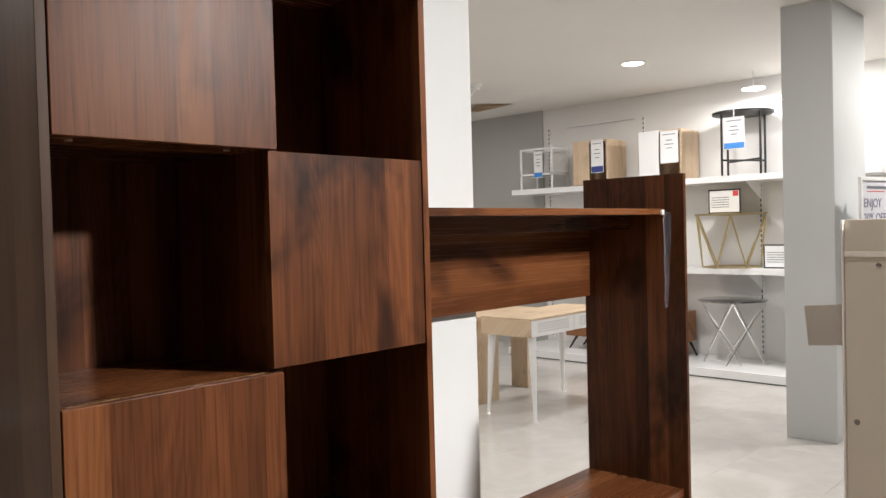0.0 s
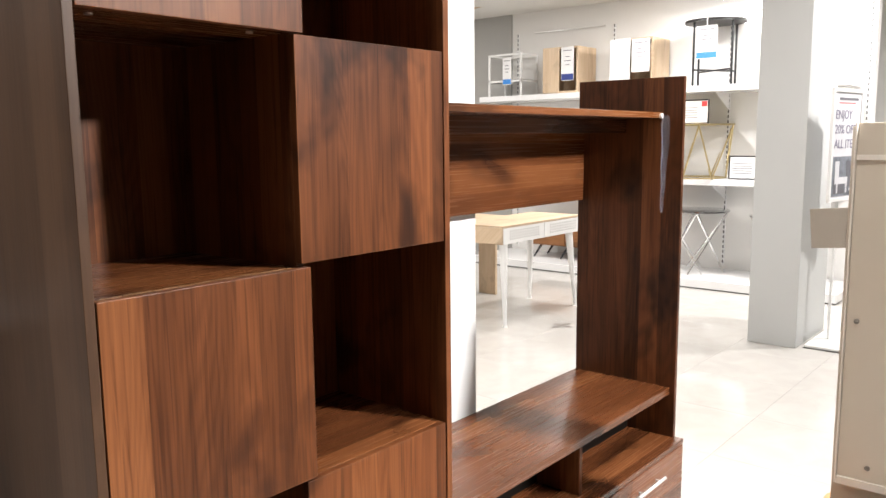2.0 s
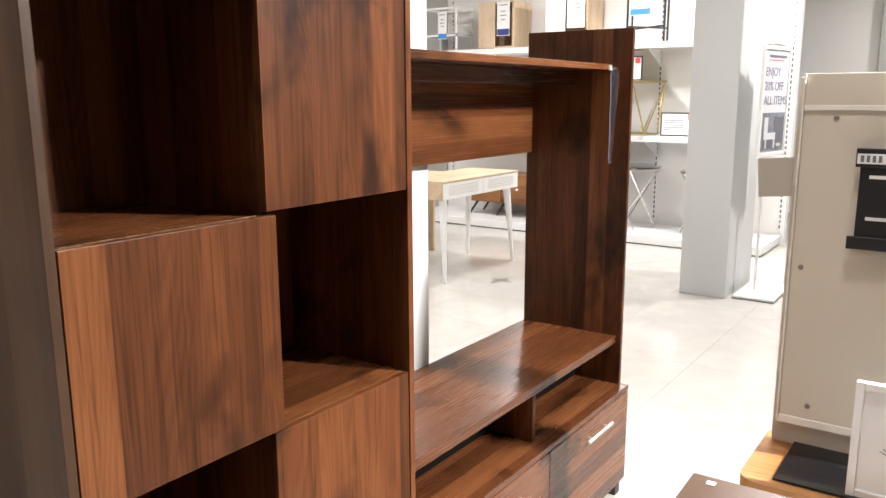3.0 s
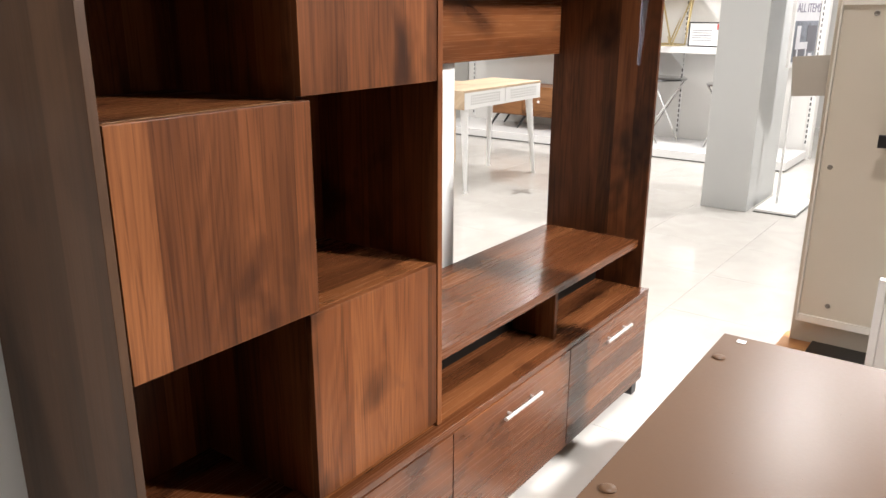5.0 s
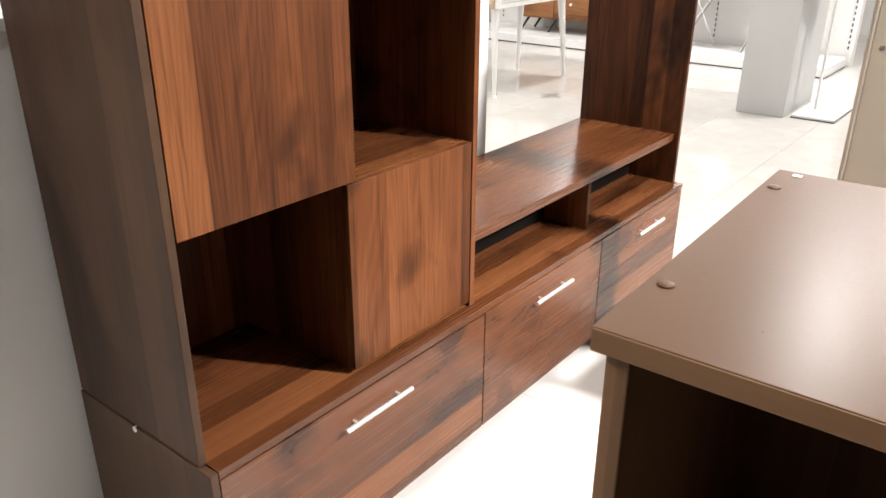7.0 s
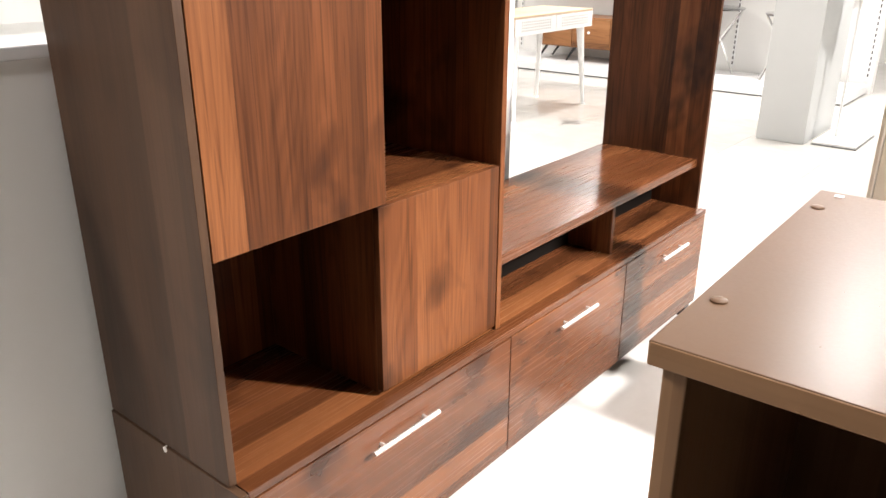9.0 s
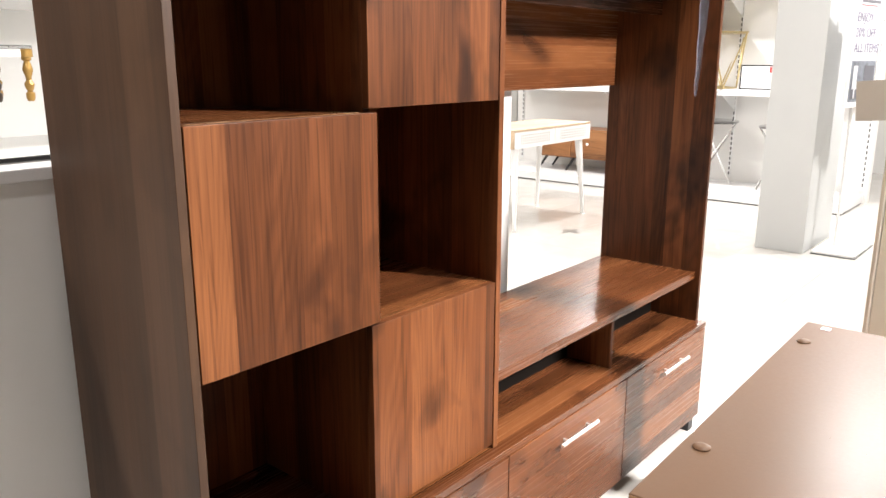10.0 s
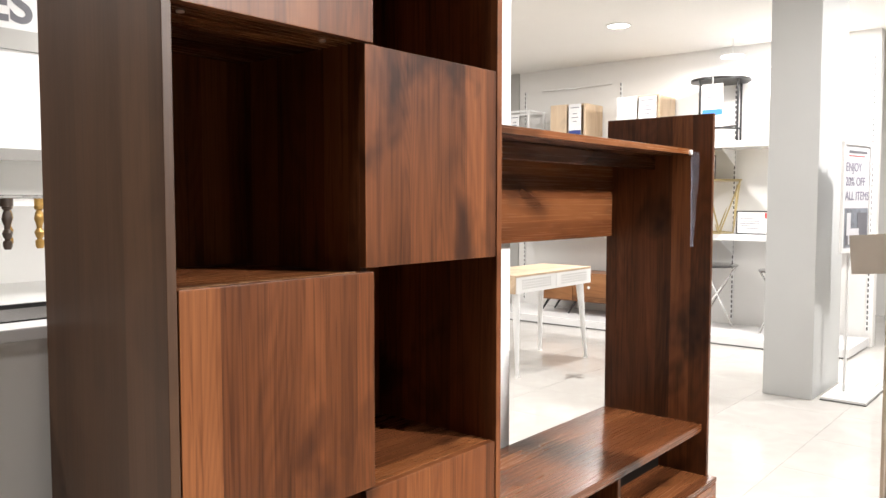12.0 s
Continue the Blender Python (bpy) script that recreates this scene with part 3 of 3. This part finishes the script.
def oak_cube(y0, y1, z1, white_front, label):
    c = thing("storage_cube", (7.1, (y0 + y1) / 2, ZS), label, "storage cube", "storage cubes")
    x0, x1, t = 6.915, 7.30, 0.022
    part("side_board", B(x0, x1, y0, y0 + t, ZS, z1, bevel=0.0015), M_OAK_V, c)
    part("side_board", B(x0, x1, y1 - t, y1, ZS, z1, bevel=0.0015), M_OAK_V, c)
    part("top_board", B(x0, x1, y0 + t + 0.0005, y1 - t - 0.0005, z1 - t, z1, bevel=0.0015), M_OAK, c)
    part("bottom_board", B(x0, x1, y0 + t + 0.0005, y1 - t - 0.0005, ZS, ZS + t, bevel=0.0015), M_OAK, c)
    part("back_board", B(x1 - 0.01, x1, y0 + t + 0.0005, y1 - t - 0.0005, ZS + t + 0.0005, z1 - t - 0.0005), M_OAK, c)
    ym = y0 + (y1 - y0) * 0.5
    part("door", B(x0 - 0.018, x0 - 0.0005, ym + 0.01, y1, ZS + 0.003, z1, bevel=0.002), M_WHITE if white_front else M_OAK_V, c,
         "white lacquered door" if white_front else "")
    return c


oak_cube(3.31, 3.74, 2.39, False, "light oak storage cube with a half-open front")
oak_cube(2.46, 2.925, 2.41, True, "light oak storage cube with one white door")
price_card(6.893, 3.425, 2.03, 0.155, 0.355, M_NAVY)
price_card(6.893, 2.58, 2.07, 0.195, 0.325, M_PAPER)

rt = thing("round_table", (7.08, 1.90, ZS), "round black steel side table with glass top", "side table")
bm = lathe(bmesh.new(), [(0.27, 2.49), (0.285, 2.492), (0.285, 2.515), (0.27, 2.517)], 7.08, 1.90, 40)
part("table_rim", bm, M_BLACK, rt, smooth=True)
for i in range(4):
    a = math.pi / 4 + i * math.pi / 2 + 0.25
    x, y = 7.08 + 0.245 * math.cos(a), 1.90 + 0.245 * math.sin(a)
    part("leg", rod(bmesh.new(), (x, y, ZS), (x, y, 2.4895), 0.011, seg=10), M_BLACK, rt, smooth=True)
    b2 = a + math.pi / 2
    part("stretcher", rod(bmesh.new(), (x, y, 2.05), (7.08, 1.90, 2.05), 0.009, seg=8), M_BLACK, rt, smooth=True)
price_card(6.793, 1.87, 2.14, 0.20, 0.30, M_BLUE)
part("card_tie", B(6.7905, 6.7945, 1.866, 1.874, 2.435, 2.507), M_PAPER, bpy.data.objects["price_card.003"])


def geo_table(name, x, y, z0, r0, r1, h, material, label, top_mat, top_label, rodr, n):
    t = thing(name, (x, y, z0), label, "side table")
    bm = lathe(bmesh.new(), [(r1 + 0.012, z0 + h - 0.018), (r1 + 0.02, z0 + h - 0.014), (r1 + 0.02, z0 + h - 0.003), (r1 + 0.012, z0 + h)], 0, 0, n if n > 4 else 36)
    bmesh.ops.transform(bm, matrix=Matrix.Translation((x, y, 0)) @ Matrix.Rotation(0.4, 4, "Z"), verts=bm.verts)
    part("tabletop", bm, top_mat, t, top_label, smooth=True)
    for i in range(n):
        a = 2 * math.pi * i / n + 0.4
        p = (x + r1 * math.cos(a), y + r1 * math.sin(a), z0 + h - 0.02)
        for s in (-0.5, 0.5):
            b2 = a + s * 2 * math.pi / n * (1 if n > 4 else 2.3)
            q = (x + r0 * math.cos(b2), y + r0 * math.sin(b2), z0 + rodr)
            part("leg_rod", rod(bmesh.new(), q, p, rodr, seg=8), material, t, smooth=True)
    if n > 4:
        bm = bmesh.new()
        pts = [(x + r0 * math.cos(2 * math.pi * (i + 0.5) / n + 0.4), y + r0 * math.sin(2 * math.pi * (i + 0.5) / n + 0.4), z0 + rodr) for i in range(n)]
        for i in range(n):
            rod(bm, pts[i], pts[(i + 1) % n], rodr, seg=8)
        part("foot_ring", bm, material, t, smooth=True)
    return t


geo_table("gold_wire_table", 7.06, 2.03, ZL, 0.27, 0.36, 0.53, M_GOLD, "gold geometric wire table with a six-sided top", M_GOLD, "", 0.008, 6)
geo_table("chrome_wire_table", 7.0, 2.0, ZP, 0.28, 0.30, 0.62, M_CHROME, "chrome crossed-rod table with a dark round top", M_MIRROR, "dark mirrored tabletop", 0.008, 4)
geo_table("chrome_wire_table", 7.0, 1.19, ZP, 0.26, 0.255, 0.60, M_CHROME, "chrome crossed-rod table half hidden by the column", M_MIRROR, "dark mirrored tabletop", 0.008, 4)


def sign_card(x, y, z, w, h, lean=-8):
    s = thing("sign_card", (x, y, z), "framed white notice card with a red corner mark", "sign", "notice cards")
    rows = ((x - 0.004, x + 0.004, y - w / 2, y + w / 2, z, z + 0.012), (x - 0.004, x + 0.004, y - w / 2, y + w / 2, z + h - 0.012, z + h),
            (x - 0.004, x + 0.004, y - w / 2, y - w / 2 + 0.012, z + 0.0125, z + h - 0.0125), (x - 0.004, x + 0.004, y + w / 2 - 0.012, y + w / 2, z + 0.0125, z + h - 0.0125))
    part("frame", boxes(*rows), M_BLACK, s)
    part("sheet", B(x - 0.002, x + 0.002, y - w / 2 + 0.0125, y + w / 2 - 0.0125, z + 0.0125, z + h - 0.0125), M_PAPER, s)
    part("red_mark", B(x - 0.0032, x - 0.0022, y - w / 2 + 0.02, y - w / 2 + 0.075, z + h - 0.07, z + h - 0.018), M_RED, s)
    for k in range(5):
        part("text_bar", B(x - 0.0032, x - 0.0022, y - w * 0.15, y + w * 0.4, z + h * (0.25 + 0.1 * k), z + h * (0.25 + 0.1 * k) + 0.006), M_INK, s)


sign_card(7.0, 2.065, ZL + 0.531, 0.32, 0.235)
sign_card(6.99, 1.52, ZL, 0.34, 0.225)

sb = thing("sideboard", (7.0, 3.12, ZP), "long chestnut wood sideboard on black splayed legs", "sideboard")
part("cabinet_body", B(6.86, 7.26, 2.50, 3.86, 0.235, 0.55, bevel=0.004), M_CHESTNUT, sb)
for i in range(3):
    y0 = 2.515 + i * 0.447
    f = part("drawer_front", B(6.842, 6.8595, y0, y0 + 0.438, 0.25, 0.535, bevel=0.003), M_CHESTNUT, sb)
    bm = lathe(bmesh.new(), [(0.006, 0), (0.006, 0.014), (0.014, 0.018), (0.015, 0.026), (0.008, 0.031)], 0, 0, 14)
    bmesh.ops.transform(bm, matrix=pose(6.8418, y0 + 0.23, 0.40, 0, -90, 0), verts=bm.verts)
    part("knob", bm, M_WHITE, f, "white round knob", smooth=True)
for x, y, s in ((6.92, 3.75, 1), (6.92, 3.40, 1), (6.92, 2.63, -1), (7.2, 3.75, 1), (7.2, 2.55, -1)):
    part("leg", rod(bmesh.new(), (x - 0.02, y + 0.09 * s, ZP), (x, y, 0.2345), 0.009, 0.016, seg=10), M_BLACK, sb, smooth=True)

# ---- white desk with two perforated drawers ----
desk = thing("writing_desk", (4.74, 2.58, 0.0), "oak and white writing desk with two perforated drawers", "desk")
DX0, DX1, DY0, DY1, DZ0, DZ1 = 4.18, 5.30, 2.315, 2.80, 0.635, 0.775
part("desk_top", B(DX0, DX1, DY0, DY1, DZ1 - 0.016, DZ1, bevel=0.002), M_OAK, desk, "light oak desktop")
for x0, x1 in ((DX0, DX0 + 0.018), (DX1 - 0.018, DX1)):
    part("desk_side", B(x0, x1, DY0 + 0.002, DY1, DZ0, DZ1 - 0.0165, bevel=0.0015), M_OAK, desk, "light oak side board")
part("desk_bottom", B(DX0 + 0.0185, DX1 - 0.0185, DY0 + 0.02, DY1, DZ0, DZ0 + 0.014), M_WHITE, desk)
part("desk_back", B(DX0 + 0.0185, DX1 - 0.0185, DY1 - 0.014, DY1, DZ0 + 0.0145, DZ1 - 0.0165), M_OAK, desk)
for i in range(2):
    x0 = DX0 + 0.006 + i * 0.556
    x1 = x0 + 0.55
    f = part("drawer_front", B(x0, x1, DY0 - 0.004, DY0 + 0.0015, DZ0 + 0.002, DZ1 - 0.018, bevel=0.001), M_WHITE, desk, "white perforated drawer front")
    bm = bmesh.new()
    for a in range(16):
        for r in range(4):
            xx, zz = x0 + 0.085 + a * 0.0255, DZ0 + 0.036 + r * 0.020
            box(bm, xx - 0.0045, xx + 0.0045, DY0 - 0.0052, DY0 - 0.0042, zz - 0.006, zz + 0.006)
    part("perforated_strip", bm, M_GREY_WALL, f, "rows of small dark holes")
for x, y, fx, fy in ((4.25, 2.36, 4.23, 2.33), (5.19, 2.36, 5.245, 2.325), (4.25, 2.75, 4.22, 2.775), (5.19, 2.75, 5.265, 2.80)):
    leg = part("leg", rod(bmesh.new(), (fx, fy, 0.012), (x, y, DZ0 - 0.0005), 0.013, 0.032, seg=16), M_WHITE, desk, "tapered white leg", smooth=True)
    part("foot_pad", rod(bmesh.new(), (fx, fy, 0.0), (fx, fy, 0.0115), 0.022, 0.018, seg=14), M_STEEL, leg, "steel foot pad")

ok = thing("panel_leg_desk", (4.8, 3.2, 0.0), "light oak desk with broad panel legs", "desk")
part("panel_leg", B(4.30, 4.66, 3.03, 3.06, 0.0, 0.70, bevel=0.002), M_OAK_V, ok)
part("panel_leg", B(5.19, 5.22, 3.13, 3.32, 0.0, 0.70, bevel=0.002), M_OAK_V, ok)
part("desk_top", B(4.28, 5.26, 3.01, 3.5, 0.7005, 0.73, bevel=0.002), M_OAK, ok)

# ---- poster stand ----
ps = thing("poster_stand", (5.24, 0.27, 0.0), "white poster stand with a sale notice on a flat base", "poster stand")
part("base_plate", B(4.985, 5.51, 0.125, 0.40, 0.0065, 0.024, bevel=0.004), M_WHITE, ps)
part("dark_base_edge", B(4.982, 5.513, 0.122, 0.403, 0.0, 0.006), M_SLOT, ps, "thin dark edge under the base")
part("pole", B(5.225, 5.255, 0.305, 0.32, 0.0245, 1.70, bevel=0.002), M_WHITE, ps, "flat white steel pole")
PW, PZ0, PZ1 = 0.44, 0.985, 1.72
turn_poster = pose(5.0, 0.318, 0.0, 0, 0, -10)


def poster_part(name, bm, material, label=""):
    bmesh.ops.transform(bm, matrix=turn_poster, verts=bm.verts)
    return part(name, bm, material, ps, label)


poster_part("poster_frame", boxes((0, 0.024, -0.02, 0, PZ0, PZ1), (PW - 0.024, PW, -0.02, 0, PZ0, PZ1),
                                  (0.0245, PW - 0.0245, -0.02, 0, PZ1 - 0.024, PZ1), (0.0245, PW - 0.0245, -0.02, 0, PZ0, PZ0 + 0.024), bevel=0.002), M_WHITE)
poster_part("poster_sheet", B(0.0247, PW - 0.0247, -0.012, -0.003, PZ0 + 0.0245, PZ1 - 0.0245), M_POSTER)
poster_part("photo_block", B(0.035, PW - 0.035, -0.0138, -0.0125, PZ0 + 0.035, 1.28), M_PHOTO, "grey printed photograph of furniture")
poster_part("photo_shape", boxes((0.06, 0.22, -0.0155, -0.0142, 1.035, 1.13), (0.24, 0.39, -0.0155, -0.0142, 1.08, 1.25)), M_INK)
poster_part("photo_shape", boxes((0.07, 0.13, -0.0172, -0.0159, 1.10, 1.25), (0.1305, 0.26, -0.0172, -0.0159, 1.10, 1.145), (0.10, 0.12, -0.0172, -0.0159, 1.04, 1.0995), (0.235, 0.255, -0.0172, -0.0159, 1.04, 1.0995), (0.29, 0.35, -0.0172, -0.0159, 1.05, 1.07)), M_POSTER)
poster_part("header_bar", B(0.09, 0.37, -0.0138, -0.0125, 1.645, 1.662), M_INK)
poster_part("header_rule", B(0.09, 0.33, -0.0138, -0.0125, 1.625, 1.630), M_RED)
for words, z in (("ENJOY", 1.525), ("20% OFF", 1.43), ("ALL ITEMS", 1.335)):
    text("sale_text", words, 0.082, turn_poster @ pose(0.045, -0.0132, z, 90, 0, 0), M_LILAC, ps, "purple-grey sale lettering")

# ---- far right: grey panels beyond the display wall ----
for y0, y1, m in ((-0.42, 0.15, M_GREY_WALL), (-1.6, -0.57, M_GREY_WALL)):
    solid("wall_panel", B(9.45, 9.598, y0, y1, 0.0, CEIL - 0.002), m, "tall matt grey wall panel", "wall panel", "structure")

# ---- far left: display bay behind the partition ----
bay = thing("display_bay", (1.6, 4.6, 0.0), "white display bay with a deep shelf and bulkhead", "display unit", kind="structure")
part("plinth", B(0.9, 2.7, 4.09, 5.4, 0.0, 0.60, bevel=0.003), M_GLOSSWHITE, bay)
part("recess", B(0.92, 2.68, 4.12, 5.39, 0.6005, 0.70), M_PANEL, bay, "pale recessed band")
part("rail", B(0.91, 2.69, 4.05, 4.075, 0.671, 0.6995, bevel=0.003), M_BLACKGLASS, bay, "glossy black rail")
part("rail", B(0.91, 2.69, 4.05, 4.085, 0.560, 0.598, bevel=0.003), M_BLACKGLASS, bay, "glossy black rail")
part("glass_strip", B(0.91, 2.69, 4.06, 4.064, 0.5985, 0.6705), M_MIRROR, bay, "dark mirrored strip between the rails")
part("back_board", B(0.9, 2.7, 5.4, 5.45, 0.0, CEIL - 0.002), M_PANEL, bay)
part("bulkhead", B(0.9, 2.7, 4.0, 5.39, 1.64, 2.225, bevel=0.003), M_GLOSSWHITE, bay)
part("bulkhead_ledge", B(0.88, 2.72, 3.98, 5.39, 2.2255, 2.345, bevel=0.003), M_GREY_WALL, bay, "grey ledge over the bulkhead")
sg = part("sign_board", B(0.9, 2.7, 4.0, 4.03, 2.3455, 2.80), M_GLOSSWHITE, bay, "white sign board with dark grey letters")
text("sign_text", "ES", 0.30, pose(1.205, 3.998, 2.395, 90, 0, 0), M_INK, bay, "dark grey capital letters", bold=0.007)


def turned_table(x0, x1, y0, y1, z0, h):
    t = thing("turned_leg_table", ((x0 + x1) / 2, (y0 + y1) / 2, z0), "low table with gold and dark turned legs", "coffee table")
    part("tabletop", B(x0 - 0.03, x1 + 0.03, y0 - 0.03, y1 + 0.03, z0 + h - 0.022, z0 + h, bevel=0.004), M_GLASS, t, "glass tabletop")
    for yy in (y0, y1):
        part("apron", B(x0, x1, yy - 0.015, yy + 0.015, z0 + h - 0.07, z0 + h - 0.0225, bevel=0.002), M_PANEL, t)
    prof = [(0.018, 0), (0.026, 0.02), (0.026, 0.05), (0.014, 0.06), (0.024, 0.08), (0.03, 0.105), (0.016, 0.13), (0.018, 0.15), (0.030, 0.19), (0.024, 0.225), (0.016, 0.245), (0.028, 0.255), (0.028, 0.27), (0.038, 0.272), (0.038, 0.32)]
    for x, y, m in ((x1, y0, M_BRASSY), (x0, y0, M_EBONY), (x1, y1, M_BRASSY), (x0, y1, M_EBONY)):
        part("turned_leg", lathe(bmesh.new(), [(r, z0 + 0.0005 + z * (h - 0.023) / 0.32) for r, z in prof], x, y, 16), m, t,
             "gold turned leg" if m is M_BRASSY else "dark turned leg", smooth=True)


turned_table(1.352, 1.542, 4.12, 4.6, 1.0305, 0.335)

# ---- ceiling fittings ----
def downlight(x, y, z, r):
    d = thing("downlight", (x, y, z), "round white recessed ceiling downlight, lit; two are added fills", "ceiling light", "ceiling downlights")
    part("trim_ring", lathe(bmesh.new(), [(r + 0.022, z - 0.0005), (r + 0.022, z - 0.006), (r + 0.004, z - 0.010), (r + 0.003, z - 0.0005)], x, y, 28), M_WHITE, d, smooth=True)
    part("diffuser", rod(bmesh.new(), (x, y, z - 0.006), (x, y, z - 0.001), r, seg=28), M_LAMP, d, "glowing diffuser")


# the added fills get the same trim ring and diffuser as the downlights
for x, y, w, r in DOWNLIGHTS_AND_FILLS:
    downlight(x, y, CEIL, r)
    if y < -2:
        lamp(x, y, CEIL - 0.09, w, r, 90, (1.0, -0.3, 0.45))
    else:
        lamp(x, y, CEIL - 0.014, w, r, 112 if y > -1 and 0 < x < 1 else 180)
hang = thing("drop_downlight", (7.0, 1.76, 2.70), "flat round white downlight on a short stem, lit", "ceiling light")
part("housing", rod(rod(bmesh.new(), (6.95, 1.745, 2.703), (6.95, 1.745, 2.715), 0.11, seg=28), (6.95, 1.745, 2.715), (6.95, 1.745, CEIL - 0.0005), 0.004, seg=10), M_WHITE, hang, smooth=True)
part("diffuser", rod(bmesh.new(), (6.95, 1.745, 2.696), (6.95, 1.745, 2.7025), 0.10, seg=28), M_LAMP, hang, "glowing diffuser")
lamp(6.95, 1.745, 2.69, 40, 0.09)

hatch = thing("ceiling_hatch", (6.5, 4.6, CEIL), "torn open ceiling hatch with raw plywood showing", "hatch")
bm = bmesh.new()
vs = [bm.verts.new(p) for p in ((6.62, 4.34, CEIL - 0.004), (6.26, 4.62, CEIL - 0.03), (6.40, 4.74, CEIL - 0.035), (6.24, 5.0, CEIL - 0.03), (6.75, 5.0, CEIL - 0.004))]
bm.faces.new(vs)
bmesh.ops.solidify(bm, geom=bm.faces[:], thickness=0.006)
part("plywood_flap", bm, M_PLY, hatch, "raw plywood flap")
det = thing("smoke_detector", (5.37, 3.84, CEIL), "white ceiling smoke detector on a base", "smoke detector")
part("body", lathe(bmesh.new(), [(0.075, CEIL - 0.0005), (0.075, CEIL - 0.02), (0.055, CEIL - 0.03), (0.05, CEIL - 0.055), (0.03, CEIL - 0.062)], 5.37, 3.84, 24), M_WHITE, det, smooth=True)
part("probe", rod(bmesh.new(), (5.37, 3.84, CEIL - 0.0625), (5.33, 3.86, CEIL - 0.12), 0.008, seg=8), M_STEEL, det)

# scuff on the floor near the desk
bm = bmesh.new()
ring = []
for i in range(36):
    a = 2 * math.pi * i / 36
    r = 0.062 * (1 + 0.62 * math.cos(4 * a + 0.5) + 0.15 * math.sin(3 * a))
    ring.append(bm.verts.new((4.54 + r * 1.1 * math.cos(a), 2.02 + r * 0.9 * math.sin(a), 0.0012)))
bm.faces.new(ring)
solid("floor_scuff", bm, M_STAIN, "small dark scuff stuck on the floor tile", "stain")

# ---- floor tiles ----
TS, GAP = 0.60, 0.0012
tile_me = mesh_of("tile", box(bmesh.new(), GAP / 2, TS - GAP / 2, GAP / 2, TS - GAP / 2, -0.006, 0.0, bevel=0.0008), M_TILE)
plain = bmesh.new()
nx, ny = int((X1 - X0) / TS) + 1, int((Y1 - Y0) / TS) + 1
for i in range(nx):
    for j in range(ny):
        x, y = X0 + i * TS, Y0 + j * TS
        if -1.0 < x < 8.0 and -1.9 < y < 5.4:
            o = new("tile", tile_me)
            o.parent = floor
            o.location = Vector((x, y, 0.0)) - floor.location
        else:
            box(plain, x + GAP / 2, min(x + TS - GAP / 2, X1), y + GAP / 2, min(y + TS - GAP / 2, Y1), -0.006, 0.0)
tagged(part("tile_field", plain, M_TILE, floor), kind="stuff")
